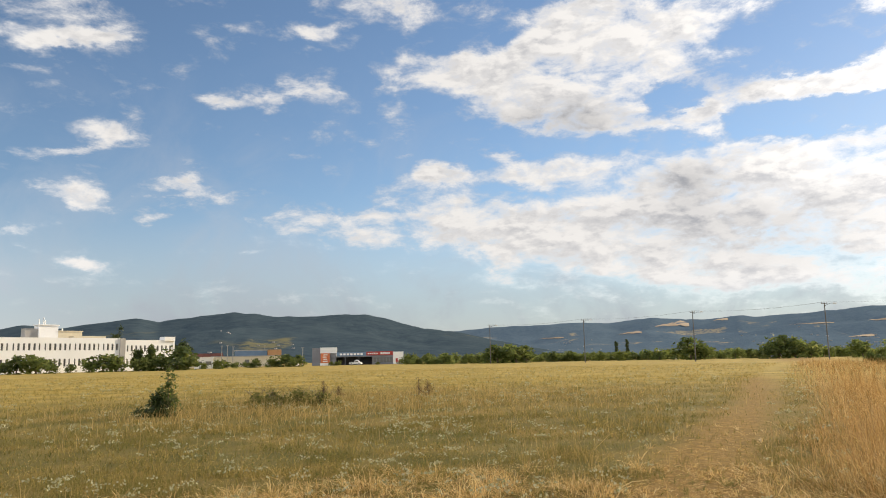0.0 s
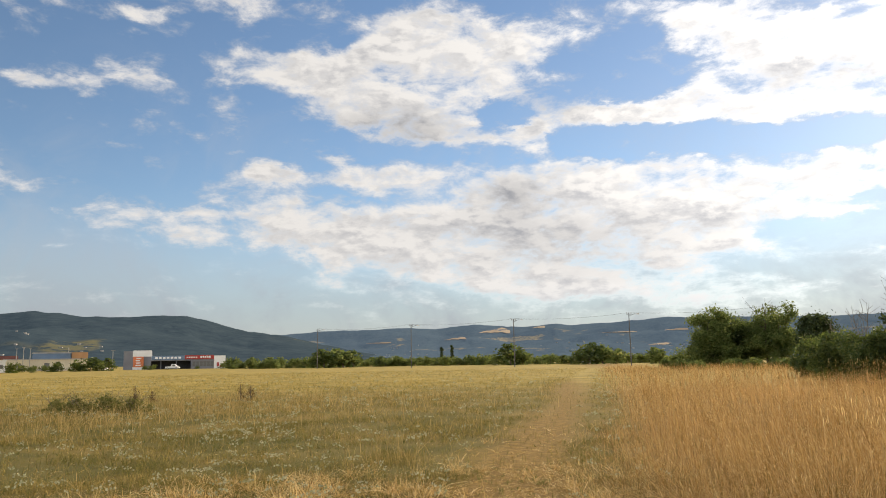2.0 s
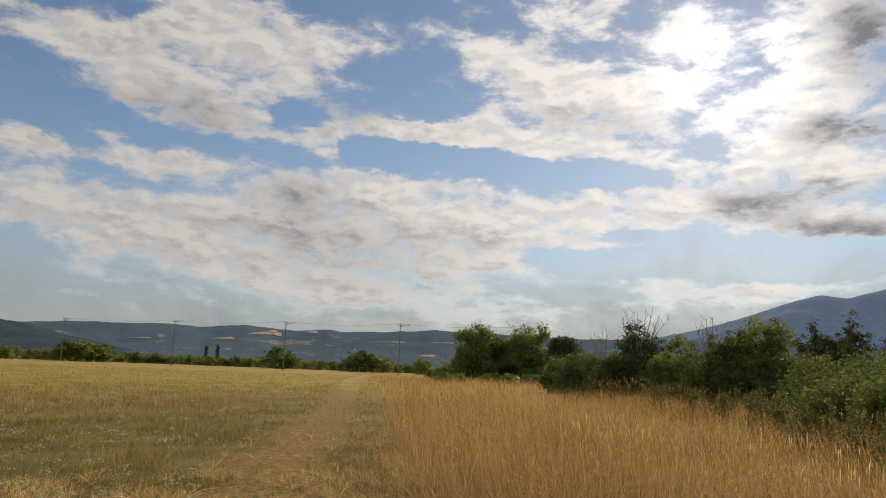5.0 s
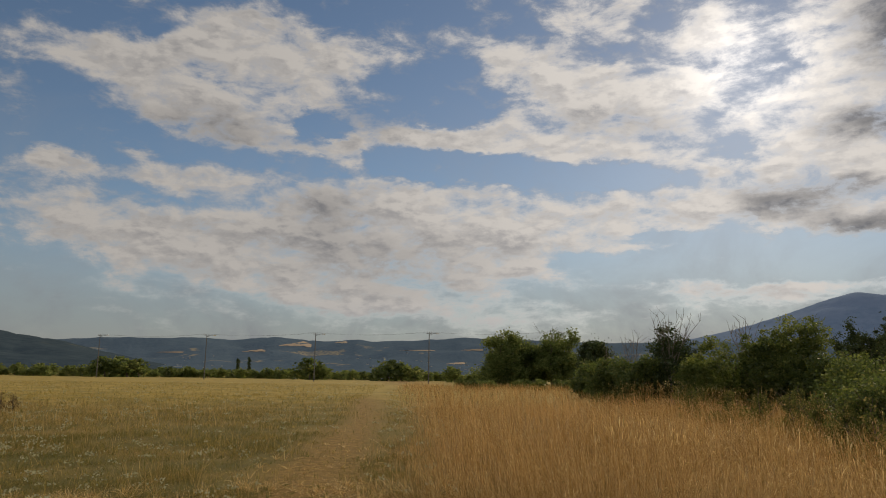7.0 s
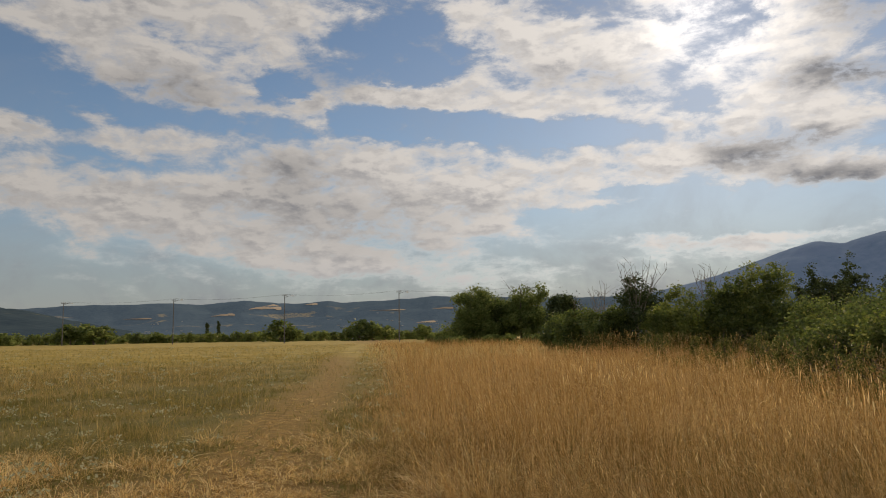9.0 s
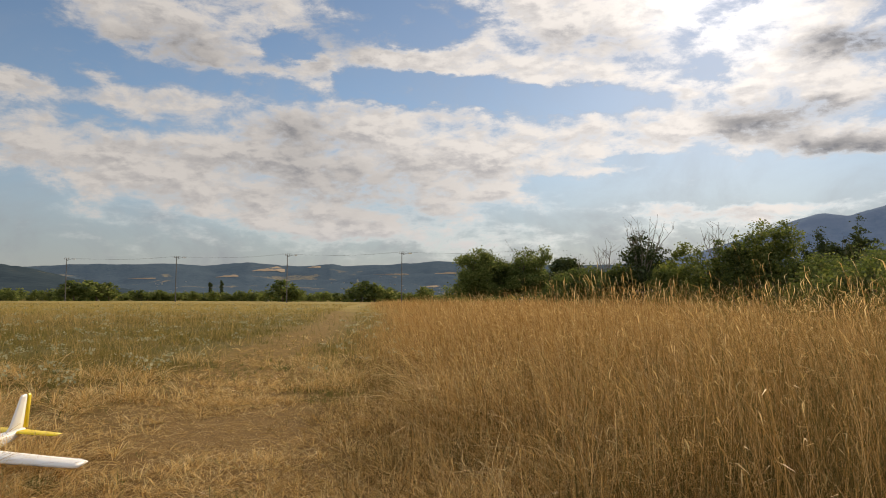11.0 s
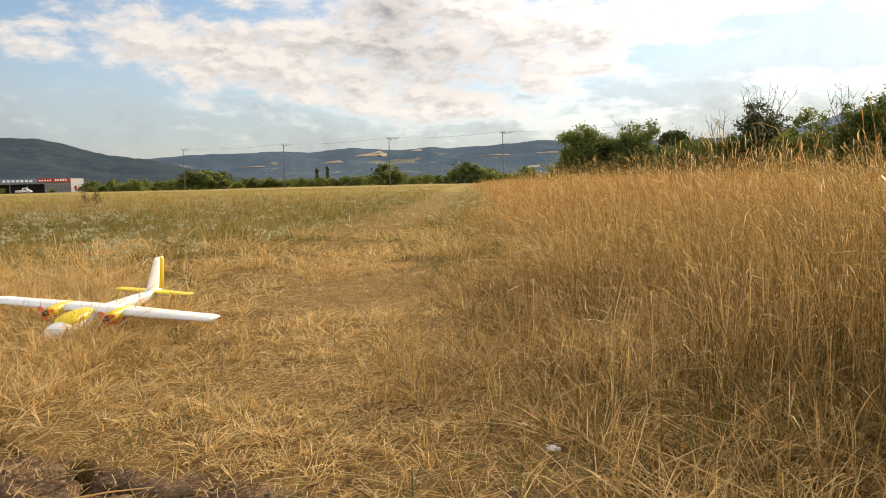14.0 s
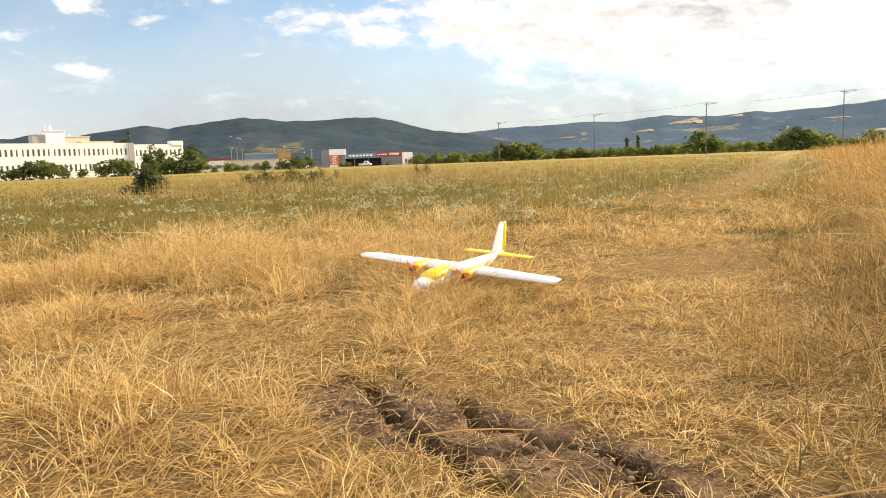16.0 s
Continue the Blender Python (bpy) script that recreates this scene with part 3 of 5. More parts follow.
# ---- ground ----
def graded(lo, hi, fine, reach):
    mid = list(np.arange(lo, hi, fine))
    out, step, v = [], fine, hi
    while v < reach:
        out.append(v)
        step *= 1.13
        v += step
    left, step, v = [], fine, lo - fine
    while v > -reach:
        left.append(v)
        step *= 1.13
        v -= step
    return np.array(left[::-1] + mid + out)


def build_ground():
    gx, gy = graded(-0.3, 1.4, 0.0145, 4900), graded(2.3, 3.8, 0.0145, 4900)
    xx, yy = np.meshgrid(gx, gy)
    x, y = xx.ravel(), yy.ravel()
    soil, crack = soil_at(x, y), crack_at(x, y)
    z = height_at(x, y) - 0.13 * crack + 0.025 * soil * (fbm(x, y, 7, 61) - 0.5) + 0.055 * soil * (np.abs(fbm(x, y, 15, 63, 4) - 0.5) - 0.15) + 0.012 * soil * (fbm(x, y, 45, 67, 2) - 0.5)
    nx, ny = len(gx), len(gy)
    i = (np.arange(ny - 1)[:, None] * nx + np.arange(nx - 1)[None, :]).ravel()
    me = quad_mesh("ground", np.stack([x, y, z], 1), np.stack([i, i + 1, i + nx + 1, i + nx], 1), M_GROUND, True)
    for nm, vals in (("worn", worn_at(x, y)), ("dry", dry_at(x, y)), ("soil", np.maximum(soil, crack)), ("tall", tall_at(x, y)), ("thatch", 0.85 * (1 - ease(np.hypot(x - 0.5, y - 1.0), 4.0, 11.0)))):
        me.attributes.new(nm, "FLOAT", "POINT").data.foreach_set("value", vals.astype(np.float32))
    tagged(new("ground", me), "dry summer field with a trodden path and cracked earth", "ground", kind="structure")


build_ground()


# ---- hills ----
def hills(name, skyline, dist, base, mat, label, rough, seed):
    """A range along a curve of bearings: its skyline as elevation angles at set points."""
    a = np.arange(skyline[0][0], skyline[-1][0] + 0.01, 0.12)
    sa, se = np.array([s[0] for s in skyline]), np.array([s[1] for s in skyline])
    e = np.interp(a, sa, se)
    ker = np.hanning(9)
    e = np.convolve(np.pad(e, 4, "edge"), ker / ker.sum(), "valid")
    rows = 26
    verts = []
    for r in range(rows + 6):
        k = r / rows
        d = base + (dist - base) * k
        rise = np.sin(np.minimum(k, 1.0) * math.pi / 2) ** 1.5 if k <= 1 else 1 - 2.5 * (k - 1)
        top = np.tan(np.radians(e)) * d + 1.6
        x, y = d * np.sin(np.radians(a)), d * np.cos(np.radians(a))
        gully = (fbm(x, y, 0.0035, seed, 4) - 0.5) * rough * top * math.sin(math.pi * min(k, 1.0)) * 1.6
        crest = (value_noise(x, y, 0.03, seed + 9) - 0.5) * 5.0 * (k > 0.2)
        verts.append(np.stack([x, y, np.maximum(top * rise + gully + crest, -2.0 if r == 0 else 0.5) - (4.0 if r == 0 else 0)], 1))
    n = len(a)
    i = (np.arange(rows + 5)[:, None] * n + np.arange(n - 1)[None, :]).ravel()
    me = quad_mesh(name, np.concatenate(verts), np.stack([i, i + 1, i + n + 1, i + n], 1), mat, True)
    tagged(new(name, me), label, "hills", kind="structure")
    grid = np.stack(verts)
    steps = base + (dist - base) * np.arange(rows + 6) / rows

    def slope_height(az_, d_):
        return float(np.interp(d_, steps, grid[:, int(np.argmin(abs(a - az_))), 2]))
    return slope_height


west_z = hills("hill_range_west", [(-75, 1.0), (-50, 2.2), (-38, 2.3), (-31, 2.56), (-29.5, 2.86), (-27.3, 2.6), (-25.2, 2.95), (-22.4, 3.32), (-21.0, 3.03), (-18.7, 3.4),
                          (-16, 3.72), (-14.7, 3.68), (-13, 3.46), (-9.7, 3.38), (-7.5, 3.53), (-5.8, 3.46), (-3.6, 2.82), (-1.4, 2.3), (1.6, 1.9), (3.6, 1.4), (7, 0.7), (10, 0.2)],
      2500, 900, M_HILL, "dark haze-tinted wooded hills behind the valley", 0.35, 71)
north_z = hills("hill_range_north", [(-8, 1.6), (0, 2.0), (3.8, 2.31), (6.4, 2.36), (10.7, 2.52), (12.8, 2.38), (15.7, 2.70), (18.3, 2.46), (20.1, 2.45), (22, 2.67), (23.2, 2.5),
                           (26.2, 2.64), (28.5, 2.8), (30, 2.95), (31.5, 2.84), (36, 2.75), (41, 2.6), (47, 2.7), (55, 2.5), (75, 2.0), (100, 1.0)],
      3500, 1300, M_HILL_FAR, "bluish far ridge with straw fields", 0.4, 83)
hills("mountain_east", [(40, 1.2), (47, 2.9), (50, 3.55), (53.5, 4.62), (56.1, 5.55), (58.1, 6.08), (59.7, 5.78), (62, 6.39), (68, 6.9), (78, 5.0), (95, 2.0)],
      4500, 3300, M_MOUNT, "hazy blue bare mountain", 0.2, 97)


# bearings and elevations of the edges
FIELDS = [(16.1, 18.5, 1.93, 2.39), (13.4, 15.1, 1.51, 1.72), (25.2, 28.0, 1.84, 1.93), (30.0, 31.7, 1.9, 2.09), (20.2, 21.2, 2.29, 2.49), (7.4, 9.3, 1.32, 1.44), (28.8, 30.3, 0.85, 1.05)]


def field_strip(az0, az1, el0, el1, name="stubble_field"):
    """A mown field that lies on the far slope between two bearings and two elevations."""
    d = np.arange(1400.0, 3480.0, 10.0)
    cols = np.linspace(az0, az1, 9)
    verts = []
    for k, a in enumerate(cols):
        seen = np.degrees(np.arctan((np.array([north_z(a, q) for q in d]) - 1.6) / d))
        seen = np.maximum.accumulate(seen)
        wedge = (k + 0.6) / 9 * min(1.0, (9.3 - k) / 2.5)
        low = el0 + (el1 - el0) * 0.4 * float(value_noise(a * 3.1, el0, 1.0, 5))
        for e in np.linspace(low, low + (el1 - el0) * wedge, 4):
            q = float(np.interp(e, seen, d))
            p = bearing(a, q, north_z(a, q) + 1.2)
            verts.append(p[:])
    faces = [(k * 4 + j, k * 4 + j + 4, k * 4 + j + 5, k * 4 + j + 1) for k in range(8) for j in range(3)]
    tagged(new(name, quad_mesh(name, verts, faces, M_STUBBLE, True)), "pale straw field on the far wooded slope", "field", kind="structure")


for strip in FIELDS:
    field_strip(*strip)


# ---- school ----
def school():
    """Long white two-storey block with ribbon windows, seen over the field."""
    p1, p2 = bearing(-31.0, 229.0), bearing(-19.96, 240.0)
    d = (p2 - p1).normalized()
    turn = math.degrees(math.atan2(d.y, d.x)) + 13.0
    top = empty("school_building", (p2.x, p2.y, 0), turn)
    tagged(top, "long white two-storey school building with dark windows", "building")
    # local x runs along the front, 0 at its east end, y away from the viewer
    L = -78.0
    part("wall", boxes((L, -17.2, 0.3, 14, 0, 9.0), (-15.6, 0, 0.3, 14, 0, 8.6)), M_GLASS, top)
    bands = []
    for x0, x1, zs in ((L, -17.2, ((0, 1.8), (3.7, 6.0), (7.8, 9.35))), (-15.6, -0.01, ((0, 1.6), (3.5, 5.6), (7.3, 8.9)))):
        for z0, z1 in zs:
            bands.append((x0, x1, 0, 0.5, z0, z1))
    part("wall", boxes(*bands), M_WALL, top)
    part("wall", boxes((-17.2, -15.6, -0.35, 14, 0, 9.3)), M_CONC, top)
    part("wall", boxes((-3.2, 0.25, -0.3, 2.6, 8.6, 9.9), (-0.35, 0.25, -0.12, 14.2, 0, 8.6)), M_WALL, top)
    part("roof", boxes((L, -17.2, 0.5, 14, 9.0, 9.2), (-15.6, -3.2, 0.5, 14, 8.6, 8.8)), M_CONC, top)
    pier = boxes((-0.36, 0.36, -0.03, 0.34, 0, 1))
    me = bpy.data.meshes.new("pier")
    pier.to_mesh(me)
    pier.free()
    me.materials.append(M_WALL)
    pane_bm = boxes((-0.48, 0.48, 0.2, 0.27, 0, 1), (-0.03, 0.03, 0.15, 0.2, 0, 1), (-0.48, 0.48, 0.15, 0.2, 0.66, 0.7))
    pane = bpy.data.meshes.new("window")
    pane_bm.to_mesh(pane)
    pane_bm.free()
    pane.materials.append(M_GLASS)
    for x0, x1, rows_ in ((L, -17.2, ((1.8, 3.7), (6.0, 7.8))), (-15.6, -0.4, ((1.6, 3.5), (5.6, 7.3)))):
        n = int((x1 - x0) / 1.32)
        for z0, z1 in rows_:
            for k in range(n + 1):
                x = x0 + 0.1 + k * (x1 - x0 - 0.2) / n
                o = part_of("pier", me, top)
                o.location, o.scale = (x, 0, z0), (1.5 if k % 6 == 0 else 1.0, 1, z1 - z0)
                if k < n:
                    o = part_of("window", pane, top)
                    o.location, o.scale = (x + (x1 - x0) / n / 2, 0, z0), (1, 1, z1 - z0)
    # rooms on the roof, set back, with aerials
    part("roof_house", boxes((-35.2, -30.0, 10, 13, 9.0, 13.1), (-35.5, -29.7, 9.7, 13.3, 13.1, 13.35)), M_WALL, top)
    part("roof_house", boxes((-38.6, -35.2, 10.5, 13, 9.0, 12.2)), M_CONC, top)
    part("roof_house", boxes((-30.0, -23.2, 10, 13, 9.0, 11.5), (-30.0, -23.0, 9.8, 13.2, 11.5, 11.7)), M_CREAM, top)
    part("roof_house", boxes((-27.5, -18.2, 6, 9, 9.0, 10.1)), M_CREAM, top)
    part("roof_house", boxes((-60.0, -52.0, 8, 11, 9.0, 10.6)), M_CREAM, top)
    for x, h in ((-34.4, 2.0), (-33.2, 2.4), (-32.8, 1.7), (-28, 1.0), (-9.5, 1.2)):
        bm = bmesh.new()
        z = 13.0 if x < -31 else (11.5 if x < -20 else 8.7)
        tube(bm, [(x, 12, z), (x, 12, z + h)], [0.16, 0.12])
        part("aerial", bm, M_LAMP, top)


school()


# ---- roadside store and yards ----
def bars(mat, top, *dims):
    """Unreadable sign writing as plain bars, each a part."""
    for d in dims:
        part("letter_bar", boxes(d), mat, top)


def store():
    c = bearing(-6.5, 285.0)
    top = empty("roadside_store", (c.x, c.y, 0), 6.5)
    tagged(top, "low grey roadside store with red and white sign bands", "store")
    part("wall", boxes((-17.4, -8.4, 0.3, 14, 0, 6.6)), M_GREY, top)
    part("wall", boxes((5.5, 13.2, 0.2, 14, 0, 4.5), (-8.4, 5.5, 6.0, 14, 0, 4.5)), M_GREY, top)
    part("sign_tower", boxes((-14.4, -8.2, -0.2, 0.3, 4.6, 6.75)), M_WALL, top)
    part("sign_base", boxes((-14.4, -10.6, -0.2, 0.3, 0, 0.9)), M_WALL, top)
    part("sign_panel", boxes((-14.2, -10.8, -0.25, 0.25, 0.9, 4.6)), M_ORANGE, top, "orange vertical sign")
    bars(M_WALL, top, *[(-13.4 + 0.2 * (k % 2), -11.6 - 0.2 * (k % 3), -0.32, -0.25, 1.4 + k * 0.8, 1.75 + k * 0.8) for k in range(4)])
    part("canopy", boxes((-10.6, 5.6, -0.1, 6.0, 3.0, 3.3)), M_GREY, top)
    # near-black panel: the shade below the canopy, put in as colour
    part("shade_panel", boxes((-10.6, 5.4, 5.6, 6.0, 0, 3.0)), M_DARK, top)
    part("sign_band", boxes((-8.2, 3.0, -0.2, 0.2, 3.3, 4.8)), M_BLUE, top, "pale blue grey sign band")
    bars(M_WALL, top, *[(-7 + k * 1.3, -6.1 + k * 1.3, -0.27, -0.2, 3.7, 4.4) for k in range(7)])
    part("sign_band", boxes((3.0, 13.2, -0.2, 0.19, 3.5, 4.9)), M_RED, top, "red sign band")
    bars(M_WALL, top, *[(3.6 + k * 0.8, 4.1 + k * 0.8, -0.27, -0.2, 3.9, 4.4) for k in range(5)], *[(8.4 + k * 0.75, 8.95 + k * 0.75, -0.27, -0.2, 3.85, 4.6) for k in range(5)])
    part("sign_panel", boxes((13.2, 17.2, -0.25, 13, 0.0, 4.7)), M_WALL, top, "white end panel")
    bars(M_RED, top, (14.2, 15.0, -0.32, -0.25, 0.8, 2.2), (15.2, 16.2, -0.32, -0.25, 0.5, 1.5))
    for x in (-10.4, -5.0, 0.2, 5.3):
        bm = bmesh.new()
        tube(bm, [(x, 0.1, 0), (x, 0.1, 3.0)], [0.14, 0.14])
        part("post", bm, M_GREY, top)
    me = None
    for k in range(6):
        if me is None:
            ob = part("window", boxes((-0.5, 0.5, 0.1, 0.2, 0.9, 2.6), (-0.56, 0.56, 0.14, 0.19, 0.84, 2.66)), M_GLASS, top)
            me = ob.data
        else:
            ob = part_of("window", me, top)
        ob.location.x = 6.3 + k * 1.25


store()


def flat_hall(name, label, az0, az1, dist, z1, mat, roof_mat, extra=()):
    """A low hall across the line of sight, with a door row and a roof slab."""
    mid = (az0 + az1) / 2
    c = bearing(mid, dist)
    half = dist * math.tan(radians((az1 - az0) / 2))
    top = empty(name, (c.x, c.y, 0), -mid)
    tagged(top, label, "building")
    part("wall", boxes((-half, half, 0, 12, 0, z1)), mat, top)
    part("roof", boxes((-half - 0.3, half + 0.3, -0.3, 12.3, z1, z1 + 0.35)), roof_mat, top)
    n = max(2, int(half / 4))
    for k in range(n):
        x = -half + (k + 0.5) * 2 * half / n
        part("window", boxes((x - 0.9, x + 0.9, -0.06, 0.1, z1 * 0.35, z1 * 0.7)), M_GLASS, top)
    for nm, dims, m in extra:
        part(nm, boxes(dims), m, top)
    return top


flat_hall("warehouse", "long beige warehouse with blue glazing and terracotta block", -17.3, -12.25, 320, 4.2, M_CREAM, M_CONC,
          (("glazing", (-5, 8.2, 3, 9, 4.55, 6.6), M_BLUE), ("block", (8.4, 14.0, 1.0, 9, 4.55, 6.9), M_TERRA), ("parapet", (-5.2, 8.4, 2.8, 9.2, 6.6, 7.0), M_CONC)))
flat_hall("workshop", "low workshop with a dull red roof", -19.4, -16.4, 345, 4.6, M_CREAM, M_ROOF, (("ridge", (-8.5, 8.5, 2, 10, 4.95, 6.1), M_ROOF),))
flat_hall("garden_shed", "small white flat shed at the field edge", -18.5, -17.2, 262, 3.4, M_WALL, M_WALL)
for az_, d_, h_ in ((-16.6, 318, 8.5), (-16.2, 318, 8.8), (-15.8, 318, 8.3), (-10.7, 268, 6.5), (-13.5, 340, 9.0)):
    mast = empty("mast", bearing(az_, d_))
    tagged(mast, "thin grey metal mast beside the yards", "mast", "masts by the yards")
    bm = bmesh.new()
    tube(bm, [(0, 0, 0), (0, 0, h_)], [0.16, 0.09])
    part("shaft", bm, M_CONC, mast)
    bm = boxes((-0.5, 0.5, -0.08, 0.08, h_, h_ + 0.12))
    part("arm", bm, M_CONC, mast)


# ---- vehicles ----
def car(loc, turn, label, van=False, paint=M_CAR):
    top = empty("van" if van else "car", loc, turn)
    tagged(top, label, "vehicle")
    w, l = 0.87, 2.3
    prof = [(-l, 0.35), (l, 0.35), (l, 0.85), (l - 0.75, 1.05), (l - 1.5, 1.75), (-l * 0.1, 1.82), (-l * 0.12, 1.0), (-l, 0.98)] if van else \
        [(-l, 0.35), (l, 0.35), (l, 0.75), (l - 1.1, 0.95), (l - 1.9, 1.42), (-l + 1.2, 1.42), (-l + 0.3, 0.98), (-l, 0.9)]
    bm = bmesh.new()
    a = [bm.verts.new((x, -w, z)) for x, z in prof]
    b = [bm.verts.new((x, w, z)) for x, z in prof]
    bm.faces.new(a)
    bm.faces.new(b[::-1])
    for i in range(len(prof)):
        j = (i + 1) % len(prof)
        bm.faces.new((a[j], a[i], b[i], b[j]))
    bmesh.ops.bevel(bm, geom=bm.edges[:], offset=0.06, segments=2, affect="EDGES")
    part("body", bm, paint, top)
    part("window", boxes((0.1, l - 1.25, -w - 0.01, w + 0.01, 1.08, 1.55 if van else 1.34)), M_GLASS, top)
    for x in (-1.4, 1.4):
        for y in (-w + 0.08, w - 0.08):
            bm = bmesh.new()
            tube(bm, [(x, y - 0.1, 0.33), (x, y + 0.1, 0.33)], [0.33, 0.33], 14)
            wheel = part("wheel", bm, M_TYRE, top)
            bm = bmesh.new()
            tube(bm, [(x, y - 0.11, 0.33), (x, y + 0.11, 0.33)], [0.18, 0.18], 10)
            part("rim", bm, M_LAMP, wheel)


car(bearing(-6.7, 272), -8, "white pickup van parked before the store", True)
car(bearing(24.4, 221), 12, "silver car on the road beyond the field", paint=M_SILVER)
car(bearing(-11.3, 262), 80, "white car half hidden in the bushes")


# ---- power line ----
def utility_pole(loc, turn, h=10.0):
    top = empty("utility_pole", loc, turn)
    tagged(top, "slim dark utility pole with crossarm and lamp", "utility pole", "poles along the road")
    bm = bmesh.new()
    tube(bm, [(0, 0, 0), (0, 0, h * 0.5), (0, 0, h)], [0.11, 0.10, 0.07], 8)
    part("shaft", bm, M_POLE, top)
    part("crossarm", boxes((-0.5, 0.5, -0.05, 0.05, h - 0.2, h - 0.1)), M_POLE, top)
    for x in (-0.42, 0.0, 0.42):
        bm = bmesh.new()
        tube(bm, [(x, 0, h - 0.1), (x, 0, h + 0.18)], [0.06, 0.04], 6)
        part("insulator", bm, M_CONC, top)
    bm = bmesh.new()
    tube(bm, [(0.1, 0, h - 0.5), (0.9, 0, h - 0.15), (1.5, 0, h - 0.1)], [0.05, 0.045, 0.04], 6)
    arm = part("lamp_arm", bm, M_POLE, top)
    bm = boxes((1.35, 2.0, -0.16, 0.16, h - 0.22, h - 0.04))
    bmesh.ops.bevel(bm, geom=bm.edges[:], offset=0.05, segments=2, affect="EDGES")
    part("lamp_head", bm, M_LAMP, arm, "pale lamp head")


POLES = [bearing(-4.6, 216), bearing(3.67, 193), bearing(10.84, 175), bearing(18.79, 157), bearing(27.5, 146), bearing(37.5, 139)]
for i, q in enumerate(POLES[1:]):
    utility_pole(q, -14)
cable = bmesh.new()
for a, b in zip(POLES[1:], POLES[2:]):
    for off, z0 in ((-0.42, 10.15), (0.42, 10.15), (0.0, 10.15)):
        side = Vector((off * 0.97, -off * 0.24, 0))
        pts = [a + (b - a) * k + side + Vector((0, 0, z0 - 0.55 * 4 * k * (1 - k))) for k in np.linspace(0, 1, 9)]
        tube(cable, pts, [0.006] * 9, 4)
me = bpy.data.meshes.new("power_cables")
cable.to_mesh(me)
cable.free()
me.materials.append(M_WIRE)
tagged(new("power_cables", me), "thin dark power cables strung between the poles", "cable")


# ---- trees and bushes ----
def leaf_cloud(name, lobes, count, size, mat, seed, clump=0.25, per=14, hang=0.0):
    """Leaves in clumps over the lobes (x, y, z, rx, ry, rz)."""
    r = np.random.default_rng(seed)
    lobes = np.array(lobes, float)
    vol = (lobes[:, 3] * lobes[:, 4] * lobes[:, 5]) ** 0.55
    n_clump = max(1, count // per)
    which = r.choice(len(lobes), n_clump, p=vol / vol.sum())
    d = r.normal(size=(n_clump, 3))
    d /= np.linalg.norm(d, axis=1)[:, None]
    rad = (0.45 + 0.62 * r.random(n_clump) ** 0.55) * (0.85 + 0.3 * value_noise(d[:, 0] * 3 + which, d[:, 2] * 3, 1.0, seed))
    rad *= np.where(r.random(n_clump) < 0.18, 1.0 + 0.45 * r.random(n_clump), 1.0)
    c = lobes[which, :3] + d * rad[:, None] * lobes[which, 3:]
    spread = clump * (0.6 + 0.8 * r.random(n_clump))
    pts = np.repeat(c, per, 0) + r.normal(size=(n_clump * per, 3)) * np.repeat(spread, per)[:, None] * np.array([1, 1, 0.75])
    pts[:, 2] = np.maximum(pts[:, 2], 0.05)
    n = len(pts)
    u = r.normal(size=(n, 3))
    u[:, 2] = u[:, 2] * 0.6 - hang
    u /= np.linalg.norm(u, axis=1)[:, None]
    w = np.cross(u, r.normal(size=(n, 3)))
    w /= np.linalg.norm(w, axis=1)[:, None]
    s = size * (0.6 + 0.8 * r.random(n))
    s = s[:, None]
    v = np.stack([pts - u * s * 0.5, pts + w * s * 0.3 + np.cross(u, w) * s * 0.08, pts + u * s * 0.5, pts - w * s * 0.3 + np.cross(u, w) * s * 0.08], 1)
    return quad_mesh(name, v.reshape(-1, 3), np.arange(4 * n).reshape(n, 4), mat)


def limbs(height, spread, count, seed, thick=0.09, start=0.15):
    """A tapered trunk with limbs and boughs."""
    r = random.Random(seed)
    bm = bmesh.new()
    trunk = [Vector((0.04 * spread * math.sin(k * 2.1 + seed), 0.04 * spread * math.cos(k * 1.7), height * k / 5)) for k in range(6)]
    tube(bm, trunk, [thick * (1.25 - k * 0.21) for k in range(6)], 7)
    for k in range(count):
        z = height * (start + (0.9 - start) * (k + r.random()) / count)
        a, ln = r.random() * 6.28, spread * (0.5 + 0.5 * r.random()) * (1.1 - 0.5 * z / height)
        p0 = Vector((0, 0, z))
        p1 = p0 + Vector((math.cos(a) * ln * 0.5, math.sin(a) * ln * 0.5, ln * (0.25 + 0.3 * r.random())))
        p2 = p1 + Vector((math.cos(a + 0.4) * ln * 0.5, math.sin(a + 0.4) * ln * 0.5, ln * (0.2 + 0.4 * r.random())))
        rr = thick * 0.5 * (1.1 - z / height)
        tube(bm, [p0, p1, p2], [rr, rr * 0.6, rr * 0.2], 5)
        p3 = p1 + Vector((math.cos(a - 0.9) * ln * 0.4, math.sin(a - 0.9) * ln * 0.4, ln * 0.35))
        tube(bm, [p1, p3], [rr * 0.5, rr * 0.15], 4)
    return bm


def woody(name, loc, turn, height, spread, lobes, count, size, mat, seed, label, category, clump=0.25, per=14, group="", thick=0.09, boughs=9):
    top = empty(name, loc, turn)
    tagged(top, label, category, group)
    part("trunk", limbs(height * 0.85, spread, boughs, seed, thick), M_BARK, top)
    part_of("crown", leaf_cloud("crown", lobes, count, size, mat, seed, clump, per), top)
    return top


